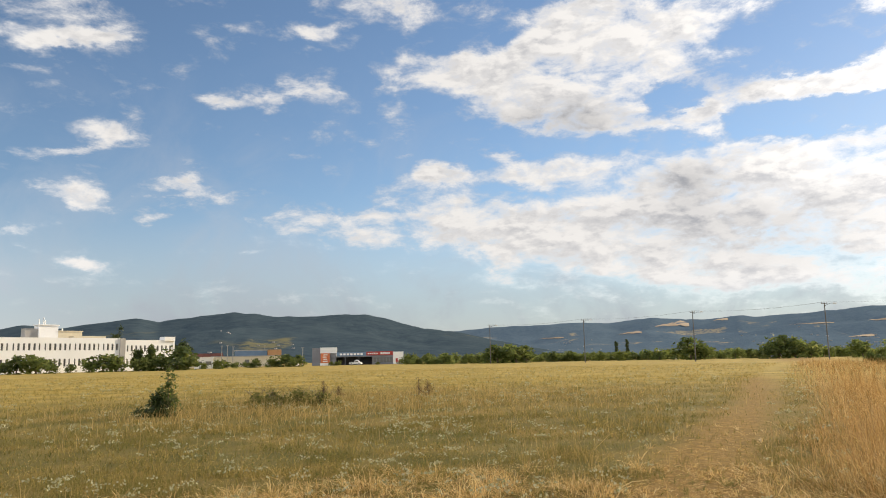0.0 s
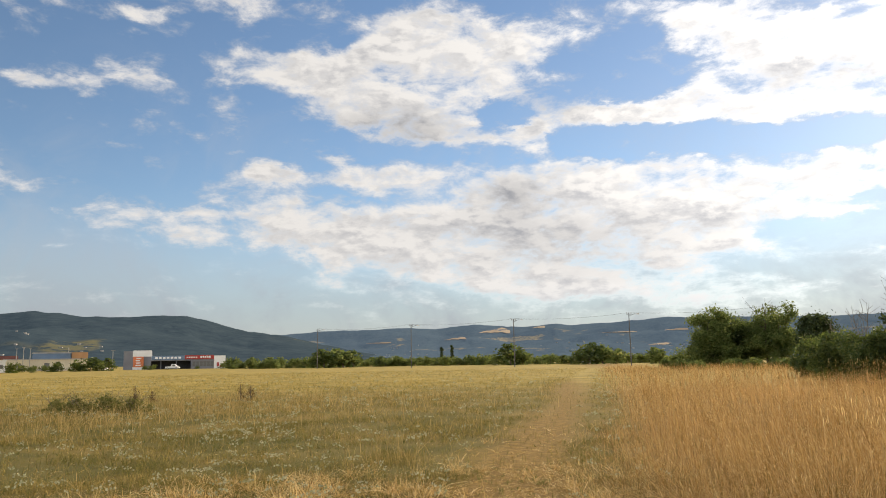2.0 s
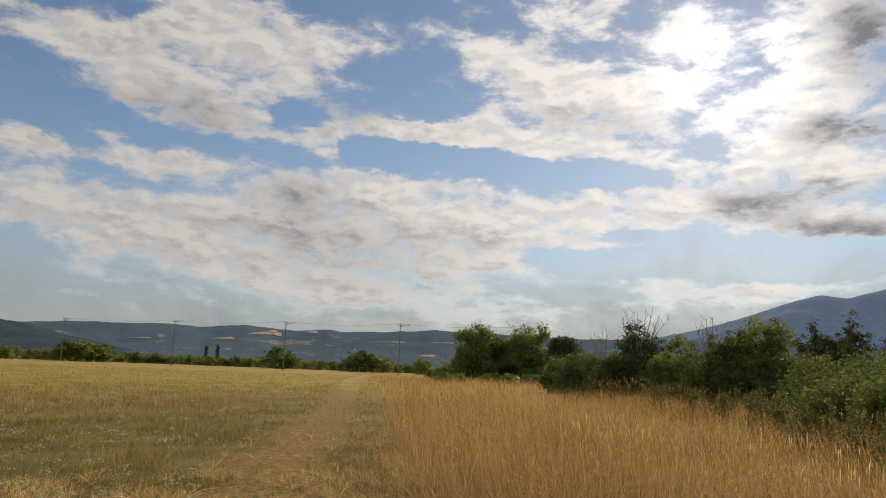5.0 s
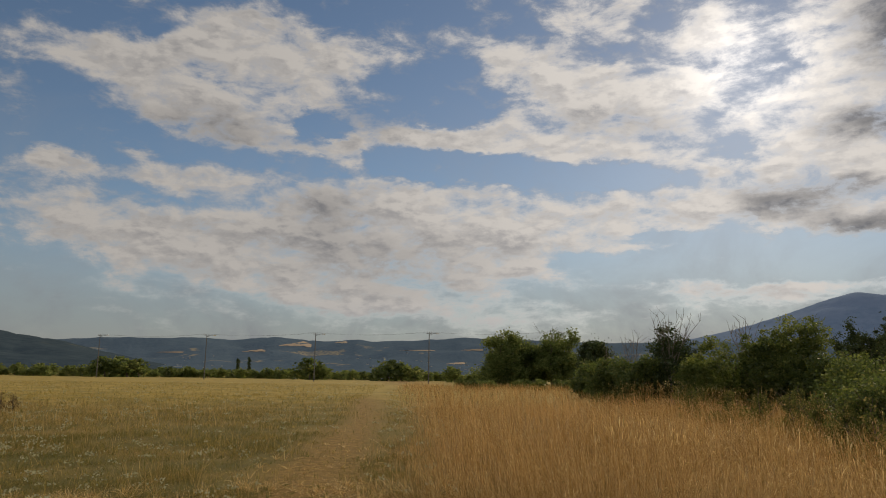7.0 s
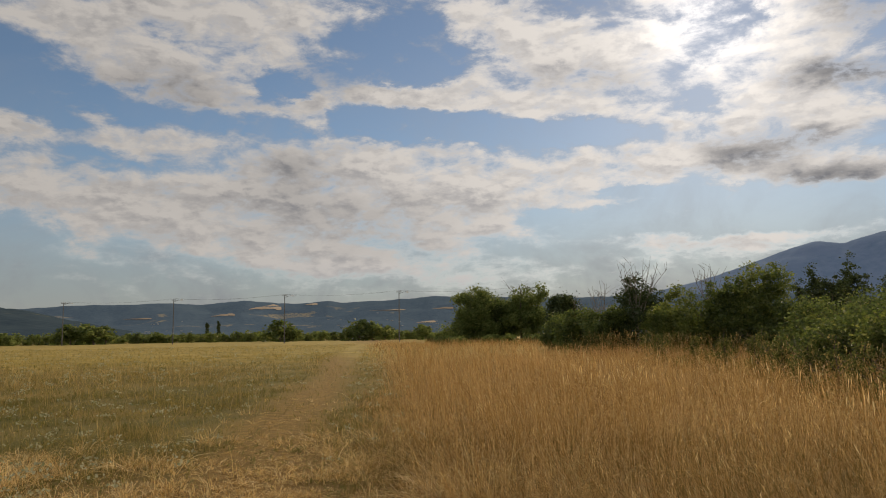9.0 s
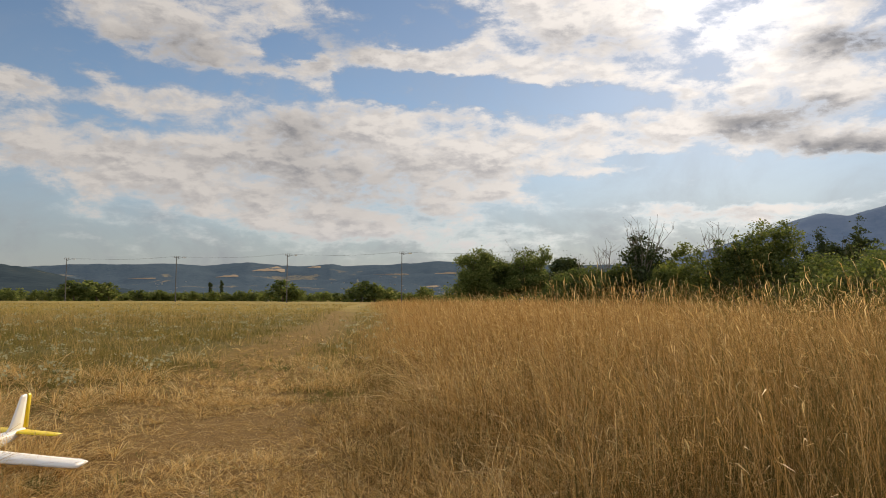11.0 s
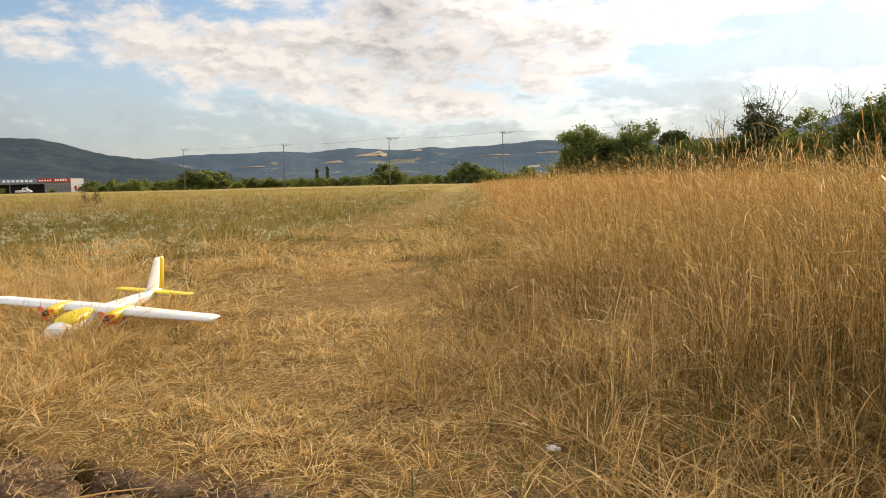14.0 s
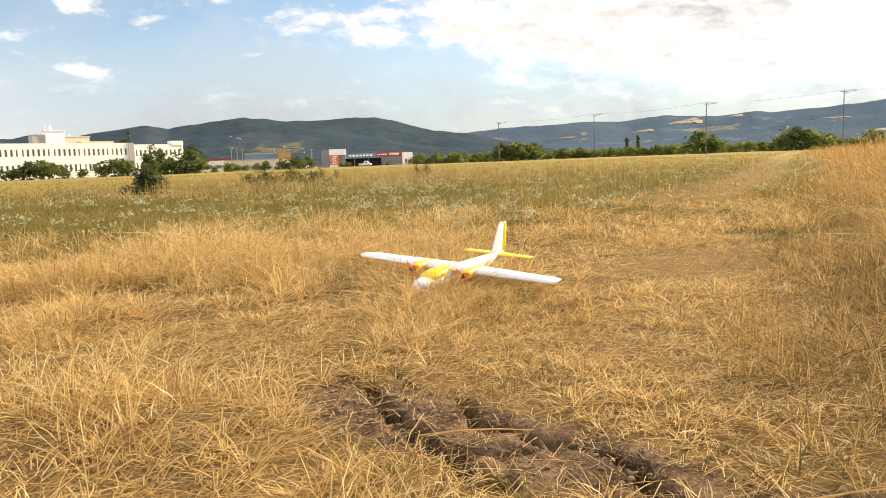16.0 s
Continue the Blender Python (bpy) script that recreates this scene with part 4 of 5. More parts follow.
def lobes_for(r, height, spread, n):
    out = []
    for k in range(n):
        a, d = r.random() * 6.28, spread * 0.55 * r.random() ** 0.5
        z = height * (0.22 + 0.6 * r.random())
        s = spread * (0.3 + 0.25 * r.random()) * (1.1 - 0.4 * z / height)
        out.append((math.cos(a) * d, math.sin(a) * d, z, s, s, min(s * 0.9, height - z)))
    for k in range(n):
        a, d = r.random() * 6.28, spread * (0.2 + 0.75 * r.random())
        z = height * (0.45 + 0.45 * r.random()) * (1.1 - 0.35 * d / spread)
        out.append((math.cos(a) * d, math.sin(a) * d, z, spread * 0.10, spread * 0.10, height * (0.12 + 0.10 * r.random())))
    out.append((0, 0, height * 0.3, spread * 0.75, spread * 0.75, height * 0.3))
    return out


def dome_lobes(r, height, spread, n):
    """Lobes under a rounded crown."""
    out = []
    for k in range(n):
        a, d = r.random() * 6.28, spread * 0.8 * r.random() ** 0.6
        roof = height * (1.0 - 0.60 * (d / spread) ** 2)
        z = roof * (0.12 + 0.76 * r.random() ** 0.8)
        s = spread * (0.20 + 0.14 * r.random())
        out.append((math.cos(a) * d, math.sin(a) * d, z, s, s, min(s * 0.8, roof - z + 0.2)))
    out.append((0, 0, height * 0.4, spread * 0.6, spread * 0.6, height * 0.33))
    return out


# the tall trees behind the grass
R = random.Random(5)
for az_, d_, h_, s_, seed_, mat_ in ((33.3, 120, 9.6, 4.5, 11, M_BUSH), (36.9, 122, 11.0, 5.2, 12, M_BUSH), (35.1, 124, 8.8, 4.2, 13, M_LEAF), (40.1, 112, 7.8, 2.6, 14, M_LEAF_DARK)):
    woody("broadleaf_tree", bearing(az_, d_), R.random() * 360, h_, s_, dome_lobes(random.Random(seed_), h_, s_, 30), 19000, 0.34, mat_, seed_,
          "full green broadleaf tree behind the tall grass", "tree", 0.46, 60, "tall trees by the field", 0.22, 12)

# shrubs in a ragged hedge on the east side
SHRUBS = [(39.6, 62, 2.9, 1.6, M_LEAF, 7000), (41.4, 52, 3.4, 2.0, M_LEAF, 8000), (43.0, 49, 3.2, 1.9, M_LEAF, 8000), (45.7, 50, 5.0, 2.3, M_LEAF_DARK, 12000),
          (47.6, 46, 3.0, 1.6, M_LEAF_LIGHT, 7000), (50.0, 45, 4.0, 2.4, M_LEAF_LIGHT, 10000), (52.2, 44, 4.6, 2.4, M_LEAF, 11000), (54.0, 44, 5.2, 2.0, M_LEAF_LIGHT, 10000),
          (56.2, 42, 3.3, 2.1, M_LEAF, 8000), (58.9, 68, 7.0, 2.9, M_LEAF_DARK, 15000), (58.3, 33, 2.7, 2.0, M_LEAF, 8000), (61.0, 30, 2.7, 2.1, M_LEAF, 9000),
          (63.4, 46, 5.2, 2.4, M_LEAF_DARK, 9000), (64.5, 27, 2.9, 2.2, M_LEAF, 9000), (59.6, 22, 2.0, 1.4, M_LEAF, 8000), (63.0, 19.5, 2.0, 1.4, M_LEAF_LIGHT, 8000),
          (67.5, 22, 2.8, 2.2, M_LEAF, 9000), (71, 26, 3.5, 2.6, M_LEAF, 8000), (51.0, 52, 3.4, 2.2, M_LEAF_DARK, 7000)]
for i, (az_, d_, h_, s_, mat_, n_) in enumerate(SHRUBS):
    woody("shrub", bearing(az_, d_), R.random() * 360, h_, s_, lobes_for(random.Random(40 + i), h_ * 1.0, s_ * 1.05, 10), int(n_ * (1.7 if d_ > 25 else 2.2)), 0.042 + 0.0021 * d_, mat_, 40 + i,
          {M_LEAF: "green leafy shrub rising from the tall grass", M_LEAF_DARK: "dense dark green shrub in the ragged hedge", M_LEAF_LIGHT: "light green leafy shrub in the ragged hedge"}[mat_],
          "shrub", 0.17, 42, "hedge shrubs", 0.06, 10)


def bare_branches(loc, height, spread, count, seed):
    """Dead twigs that stand out of a shrub."""
    top = empty("dead_shrub", loc)
    tagged(top, "leafless grey shrub with thin dead branches", "shrub")
    r = random.Random(seed)
    bm = bmesh.new()
    tube(bm, [(0, 0, 0), (0.05, 0, height * 0.3), (0, 0.05, height * 0.5)], [0.09, 0.07, 0.05], 6)
    part("trunk", bm, M_TWIG, top)
    for k in range(count):
        bm = bmesh.new()
        a, out = r.random() * 6.28, spread * (0.2 + 0.8 * r.random())
        tip = Vector((math.cos(a) * out, math.sin(a) * out, height * (0.75 + 0.27 * r.random())))
        base = Vector((0, 0, height * (0.2 + 0.25 * r.random())))
        pts = [base.lerp(tip, q) + Vector((r.uniform(-1, 1), r.uniform(-1, 1), 0)) * 0.10 * (q > 0) for q in (0, 0.33, 0.66, 1)]
        tube(bm, pts, [0.035, 0.027, 0.018, 0.008], 4)
        for q in range(7):
            s = pts[1 + q % 2].lerp(pts[2 + q % 2], r.random())
            e = s + Vector((r.uniform(-1, 1), r.uniform(-1, 1), 0.5 + 0.7 * r.random())) * 0.55
            tube(bm, [s, e], [0.014, 0.006], 3)
        part("branch", bm, M_TWIG, top)


bare_branches(bearing(45.6, 49.0), 6.0, 1.9, 16, 3)
bare_branches(bearing(43.0, 50.5), 4.6, 1.3, 7, 4)
bare_branches(bearing(50.6, 46.5), 5.3, 1.2, 8, 6)
bare_branches(bearing(41.3, 60.0), 4.3, 1.0, 4, 8)

# hedge line beyond the field: one bush of each sort, then copies
kinds = []
for i, (mat_, lab) in enumerate(((M_BUSH, "rounded pale green bush beyond the field"), (M_LEAF, "dark green bush beyond the field"), (M_LEAF_LIGHT, "yellowish green bush beyond the field"),
                                 (M_BUSH, "spreading pale green bush beyond the field"))):
    kinds.append(woody("bush", (0, 0, 0), 0, 3.0, 2.2, lobes_for(random.Random(90 + i), 3.0, 2.2, 6), 620, 0.50, mat_, 90 + i, lab, "bush", 0.28, 10, "bushes beyond the field", 0.08, 6))
spots = []
for k in range(125):
    az_ = -2.6 + 35.0 * (k + R.random()) / 125
    d_ = 226 + R.uniform(0, 26) - 14 * max(0, (az_ - 14) / 18)
    spots.append((az_, d_, R.uniform(0.55, 1.15)))
for az_, d_, s_ in ((4.2, 216, 2.0), (5.6, 215, 2.1), (6.4, 218, 1.6), (3.4, 219, 1.3), (18.5, 205, 1.9), (19.4, 206, 1.6), (24.4, 200, 1.9), (25.4, 202, 2.0), (23.6, 204, 1.5), (26.4, 205, 1.4), (0.5, 222, 1.2), (29.5, 190, 1.3),
                    (-29.8, 205, 1.5), (-28.7, 204, 1.7), (-27.9, 207, 1.3), (-30.9, 207, 1.1), (-24.6, 210, 1.7), (-23.7, 212, 1.6), (-25.5, 214, 1.1), (-22.2, 214, 1.4), (-21.0, 216, 1.7), (-20.2, 215, 1.2),
                    (-19.6, 213, 2.0), (-18.9, 214, 1.6), (-26.6, 216, 0.8), (-16.8, 232, 0.9), (-15.6, 246, 0.8), (-14.9, 248, 0.75), (-14.2, 250, 0.9), (-13.1, 250, 1.1), (-12.1, 252, 1.5), (-11.5, 254, 1.5), (-10.9, 256, 1.2),
                    (-17.9, 246, 0.7), (-8.1, 268, 0.62), (-8.6, 268, 0.5), (-5.0, 270, 0.4), (-2.6, 256, 1.2), (-3.2, 268, 0.8), (-12.6, 262, 0.8), (-16.2, 262, 0.7), (-14.4, 250, 0.6), (-32.2, 205, 1.4), (-34, 206, 1.5)):
    spots.append((az_, d_, s_))
for k in range(34):
    spots.append((30 + 12 * R.random(), 95 + 30 * R.random(), R.uniform(0.3, 0.55)))
for i, (az_, d_, s_) in enumerate(spots):
    src = kinds[i % 4] if s_ < 1.25 else kinds[i % 2]
    copy_thing(src, Matrix.Translation(bearing(az_, d_)) @ pose(0, 0, 0, 0, 0, R.random() * 360) @ Matrix.Diagonal((s_ * R.uniform(0.9, 1.4), s_ * R.uniform(0.9, 1.4), s_ * R.uniform(0.8, 1.05), 1)))
for src, (az_, d_) in zip(kinds, ((1.8, 232), (8.5, 230), (13.5, 226), (21.5, 214))):
    src.matrix_basis = Matrix.Translation(bearing(az_, d_))

# taller trees round the school and the yards
for az_, d_, h_, s_, seed_, mat_ in ((-23.7, 262, 14.5, 2.2, 61, M_LEAF_DARK), (-24.2, 264, 12.0, 1.8, 62, M_LEAF_DARK), (-19.3, 248, 8.6, 3.0, 63, M_LEAF_DARK), (-28.6, 250, 10.9, 2.4, 64, M_LEAF),
                                     (-27.4, 250, 10.2, 2.0, 65, M_LEAF), (-22.3, 222, 6.5, 1.6, 66, M_LEAF), (-21.4, 222, 6.8, 1.4, 67, M_LEAF), (13.2, 300, 8.0, 0.7, 68, M_LEAF_DARK), (14.0, 300, 9.0, 0.75, 69, M_LEAF_DARK)):
    woody("tree", bearing(az_, d_), R.random() * 360, h_, s_, lobes_for(random.Random(seed_), h_, s_, 8), 6500 if s_ > 1 else 1500, 0.50, mat_, seed_, "dark green tree standing by the far buildings", "tree", min(0.4, 0.2 * s_), 12, "trees by the buildings", 0.2, 7)

# far village roofs and farms on the slopes
r_v = np.random.default_rng(17)
village = []
for k in range(90):
    west = k < 12
    a_ = r_v.choice([-15.5, -14.5, -12.8, -11.5]) + r_v.normal() * 0.9 if west else r_v.choice([9.5, 10.5, 24, 27, 29.5, 31]) + r_v.normal() * 1.2
    d_ = r_v.uniform(1150, 1600) if west else r_v.uniform(1500, 2300)
    z_ = west_z(a_, d_) if west else north_z(a_, d_)
    q = bearing(a_, d_)
    w_ = r_v.uniform(1.0, 2.6)
    village.append((q.x - w_, q.x + w_, q.y - 3, q.y + 3, z_ - 6, z_ + r_v.uniform(0.8, 2.4)))
me = bpy.data.meshes.new("village_houses")
bm = boxes(*village)
bm.to_mesh(me)
bm.free()
me.materials.append(M_CONC)
tagged(new("village_houses", me), "far pale village houses scattered on the slopes", "houses", kind="stuff")


# ---- model aeroplane ----
def loft(bm, sections, sides=16):
    """A skin through rings (x, z centre, half width, half height)."""
    rings = []
    for x, zc, w, h in sections:
        rings.append([bm.verts.new((x, math.copysign(abs(math.cos(a)) ** 0.75, math.cos(a)) * w, zc + math.copysign(abs(math.sin(a)) ** 0.75, math.sin(a)) * h))
                      for a in (2 * math.pi * k / sides for k in range(sides))])
    for a, b in zip(rings, rings[1:]):
        for k in range(sides):
            bm.faces.new((a[k], b[k], b[(k + 1) % sides], a[(k + 1) % sides]))
    bm.faces.new(rings[0])
    bm.faces.new(rings[-1][::-1])
    bmesh.ops.recalc_face_normals(bm, faces=bm.faces[:])
    for f in bm.faces:
        f.smooth = True
    return bm


def foil(bm, stations, axis="y"):
    """A wing through stations (span, x of the leading edge, chord, height, thickness)."""
    prof = [(0.0, 0.0), (0.06, 0.45), (0.25, 0.62), (0.6, 0.42), (1.0, 0.04), (0.6, -0.2), (0.25, -0.34), (0.06, -0.3)]
    rings = []
    for s, x0, chord, z, th in stations:
        if axis == "y":
            rings.append([bm.verts.new((x0 - u * chord, s, z + v * th)) for u, v in prof])
        else:
            rings.append([bm.verts.new((x0 - u * chord, z + v * th, s)) for u, v in prof])
    for a, b in zip(rings, rings[1:]):
        for k in range(len(prof)):
            bm.faces.new((a[k], b[k], b[(k + 1) % len(prof)], a[(k + 1) % len(prof)]))
    bm.faces.new(rings[0])
    bm.faces.new(rings[-1][::-1])
    bmesh.ops.recalc_face_normals(bm, faces=bm.faces[:])
    for f in bm.faces:
        f.smooth = True
    return bm


def aeroplane():
    # local x points to the nose, y to the left wing, z up
    top = new("model_aeroplane")
    head = math.degrees(math.atan2(-0.87, -0.49))
    top.matrix_world = pose(0.51, 5.20, 0.012, 0, 0, head) @ pose(0, 0, 0, -5.0, 0.5, 0)
    tagged(top, "white and yellow twin-engined foam model aeroplane on the trodden grass", "model aeroplane")
    b = bmesh.new()
    loft(b, [(0.430, 0.052, 0.012, 0.010), (0.420, 0.051, 0.032, 0.024), (0.395, 0.050, 0.042, 0.033), (0.34, 0.052, 0.047, 0.038), (0.27, 0.055, 0.050, 0.044),
             (0.18, 0.058, 0.052, 0.050), (0.02, 0.058, 0.052, 0.050), (-0.12, 0.064, 0.046, 0.044), (-0.30, 0.074, 0.036, 0.034), (-0.48, 0.084, 0.025, 0.025), (-0.58, 0.090, 0.013, 0.016)])
    fus = part("fuselage", b, M_FOAM, top)
    b = bmesh.new()
    loft(b, [(0.345, 0.078, 0.034, 0.012), (0.32, 0.084, 0.047, 0.020), (0.27, 0.090, 0.052, 0.026), (0.20, 0.095, 0.048, 0.024), (0.13, 0.102, 0.038, 0.018)])
    part("canopy", b, M_YELLOW, fus, "yellow cockpit hood")
    b = bmesh.new()
    foil(b, [(-0.61, 0.085, 0.115, 0.096, 0.016), (-0.59, 0.105, 0.150, 0.097, 0.024), (-0.25, 0.135, 0.195, 0.100, 0.034), (0, 0.145, 0.210, 0.102, 0.038),
             (0.25, 0.135, 0.195, 0.100, 0.034), (0.59, 0.105, 0.150, 0.097, 0.024), (0.61, 0.085, 0.115, 0.096, 0.016)])
    wing = part("wing", b, M_FOAM, top)
    for y in (-1, 1):
        b = boxes((-0.052, -0.018, min(y * 0.30, y * 0.57), max(y * 0.30, y * 0.57), 0.0965, 0.1000))
        part("aileron", b, M_FOAM, wing)
        b = bmesh.new()
        loft(b, [(0.215, 0.096, 0.020, 0.020), (0.19, 0.096, 0.026, 0.026), (0.12, 0.099, 0.027, 0.027), (0.03, 0.105, 0.018, 0.018)])
        nac = part("nacelle", b, M_YELLOW, top, "yellow engine housing")
        nac.location.y = y * 0.155
        b = bmesh.new()
        loft(b, [(0.210, 0.078, 0.018, 0.014), (0.17, 0.072, 0.024, 0.018), (0.10, 0.074, 0.022, 0.015), (0.05, 0.082, 0.012, 0.008)])
        part("cowl", b, M_NACELLE, nac, "orange red lower cowl")
        b = bmesh.new()
        loft(b, [(0.252, 0.096, 0.003, 0.003), (0.240, 0.096, 0.012, 0.012), (0.216, 0.096, 0.016, 0.016)], 10)
        prop = part("propeller", b, M_BLACK, nac)
        b = bmesh.new()
        for k in range(3):
            a = radians(20 + 120 * k)
            c, s = math.cos(a), math.sin(a)
            pts = [(0.008, 0.010), (0.028, 0.012), (0.046, 0.006), (0.046, -0.004), (0.028, -0.010), (0.008, -0.008)]
            f0 = [b.verts.new((0.231 + 0.15 * v, c * u - s * v, 0.096 + s * u + c * v)) for u, v in pts]
            f1 = [b.verts.new((0.228 + 0.15 * v, c * u - s * v, 0.096 + s * u + c * v)) for u, v in pts]
            b.faces.new(f0)
            b.faces.new(f1[::-1])
            for q in range(6):
                b.faces.new((f0[q], f1[q], f1[(q + 1) % 6], f0[(q + 1) % 6]))
        ob = part("propeller_blade", b, M_NACELLE, nac, "orange propeller blades")
    b = bmesh.new()
    foil(b, [(0.095, -0.38, 0.190, 0.0, 0.016), (0.13, -0.43, 0.145, 0.0, 0.016), (0.275, -0.505, 0.075, 0.0, 0.012), (0.29, -0.515, 0.055, 0.0, 0.008)], "z")
    fin = part("fin", b, M_FOAM, top)
    b = bmesh.new()
    foil(b, [(0.10, -0.572, 0.050, 0.0, 0.010), (0.275, -0.582, 0.038, 0.0, 0.009), (0.29, -0.572, 0.040, 0.0, 0.006)], "z")
    part("rudder", b, M_YELLOW, fin, "yellow rudder")
    b = bmesh.new()
    foil(b, [(-0.225, -0.49, 0.07, 0.096, 0.008), (-0.20, -0.475, 0.09, 0.096, 0.010), (0, -0.455, 0.125, 0.096, 0.013), (0.20, -0.475, 0.09, 0.096, 0.010), (0.225, -0.49, 0.07, 0.096, 0.008)])
    part("tailplane", b, M_YELLOW, top, "yellow tailplane")


aeroplane()


# ---- litter and stones ----
def crumple(name, x, y, size, mat, label, category, seed, flat=0.35):
    bm = bmesh.new()
    bmesh.ops.create_icosphere(bm, subdivisions=3, radius=1.0)
    r = random.Random(seed)
    o = Vector((r.random() * 9, r.random() * 9, r.random() * 9))
    for v in bm.verts:
        v.co *= 0.65 + 0.7 * noise.noise(v.co * 1.7 + o) + 0.2 * noise.noise(v.co * 5 + o)
        v.co = Vector((v.co.x * size, v.co.y * size * 0.6, v.co.z * size * flat))
    me = bpy.data.meshes.new(name)
    bm.to_mesh(me)
    bm.free()
    me.materials.append(mat)
    ob = new(name, me)
    ob.matrix_world = pose(x, y, float(height_at(np.array([x]), np.array([y]))[0]) + size * flat * 0.45, 0, 0, r.random() * 180)
    tagged(ob, label, category)


crumple("wrapper", 1.69, 2.77, 0.030, M_PAPER, "crumpled white wrapper lying in the dry grass", "litter", 3)
crumple("wrapper", -2.07, 5.44, 0.065, M_PAPER, "torn white wrapper on trampled straw", "litter", 5, 0.3)
crumple("stone", -0.33, 5.85, 0.085, M_STONE, "pale flat stone half buried in straw", "stone", 7, 0.4)
crumple("stone", -2.33, 5.50, 0.07, M_STONE, "small grey stone beside the wrapper", "stone", 9, 0.5)
crumple("stone", -0.12, 5.95, 0.06, M_STONE, "small pale stone in the straw", "stone", 13, 0.5)


def clods():
    """Crumbs of dry earth over the bare patch."""
    bm = bmesh.new()
    bmesh.ops.create_icosphere(bm, subdivisions=1, radius=1.0)
    base = np.array([v.co[:] for v in bm.verts])
    tris = np.array([[v.index for v in f.verts] for f in bm.faces])
    bm.free()
    x, y = rng.uniform(-0.3, 1.5, 9000), rng.uniform(2.2, 3.8, 9000)
    keep = rng.random(9000) < soil_at(x, y) * (1 - crack_at(x, y))
    x, y = x[keep], y[keep]
    n = len(x)
    size = 0.0012 + 0.0075 * rng.random(n) ** 6
    v = base[None] * (1 + rng.uniform(-0.55, 0.55, (n, len(base), 1))) * size[:, None, None] * np.array([1.2, 1.0, 0.75])
    v += np.stack([x, y, height_at(x, y) + size * 0.2], 1)[:, None, :]
    f = tris[None] + (np.arange(n) * len(base))[:, None, None]
    tagged(new("earth_crumbs", quad_mesh("earth_crumbs", v.reshape(-1, 3), f.reshape(-1, 3), M_EARTH)), "crumbs of dry brown earth by the cracks", "earth", kind="stuff")


clods()


# ---- sapling and weeds in the meadow ----
def sapling(loc, height, spread, seed, label, name="sapling", mat=None, count=2600, size=0.09):
    top = empty(name, loc, 40)
    tagged(top, label, "bush")
    part("stem", limbs(height, spread * 0.8, 11, seed, 0.022, 0.08), M_BARK, top)
    r = random.Random(seed)
    lobes = [(r.uniform(-1, 1) * spread * 0.5 * (1 - z), r.uniform(-1, 1) * spread * 0.5 * (1 - z), height * z, spread * 0.42 * (1.1 - z), spread * 0.42 * (1.1 - z), height * 0.13) for z in
             (0.08, 0.16, 0.22, 0.3, 0.38, 0.48, 0.58, 0.68, 0.78, 0.9)]
    part_of("crown", leaf_cloud("crown", lobes, count, size, mat or M_LEAF, seed, 0.07, 8), top)


sapling((-8.7, 23.6, 0), 1.62, 0.62, 21, "young dark green sapling alone in the meadow", count=1000)
sapling((-9.0, 23.4, 0), 0.75, 0.62, 22, "low dark bush at the foot of the sapling", "low_bush", M_LEAF_DARK)
for i, (x_, y_, h_, s_) in enumerate(((-6.3, 27.6, 0.55, 1.2), (-5.4, 28.0, 0.62, 1.2), (-4.5, 27.4, 0.5, 1.1), (-7.1, 28.3, 0.45, 1.0), (-5.9, 26.9, 0.4, 1.0))):
    sapling((x_, y_, 0), h_, s_, 31 + i, "low dark green weeds among dry grass", "weed_clump", M_GREEN, 800, 0.10)


for i, (az_, d_, h_, s_) in enumerate(((49.5, 30, 1.3, 1.0), (51.5, 27, 1.4, 1.1), (53.5, 25, 1.3, 1.2), (55.2, 22, 1.25, 1.0), (56.8, 19.5, 1.2, 1.0), (58.4, 17.5, 1.3, 1.0), (60.0, 15.5, 1.2, 0.9),
                                       (61.8, 14.0, 1.15, 0.9), (63.5, 13.0, 1.1, 0.9), (57.0, 25, 1.5, 1.2), (60.5, 20, 1.5, 1.1), (63.0, 17, 1.4, 1.1), (54.0, 29, 1.5, 1.3), (47.0, 33, 1.2, 1.0))):
    sapling(bearing(az_, d_), h_, s_, 71 + i, "loose olive green weeds standing in the tall grass", "weed_clump", M_WEED, 1500, 0.055 + 0.0008 * d_)

for i, (x_, y_, h_) in enumerate(((-5.6, 34.8, 0.75), (-1.1, 33.0, 0.8), (-0.7, 33.4, 0.7), (-4.9, 34.9, 0.5), (-12.0, 33.0, 0.5))):
    sapling((x_, y_, 0), h_, 0.26, 51 + i, "withered brown dock stalks in the dry meadow", "dock_stalks", M_DOCK, 420, 0.05)


# ---- grass ----
def scatter(r, r0, r1, density, a0=-40.0, a1=72.0):
    """Places in a ring sector round the site."""
    n = int(density * 0.5 * radians(a1 - a0) * (r1 * r1 - r0 * r0))
    a = np.radians(r.uniform(a0, a1, n))
    d = np.sqrt(r.uniform(r0 * r0, r1 * r1, n))
    return SITE[0] + d * np.sin(a), SITE[1] + d * np.cos(a)


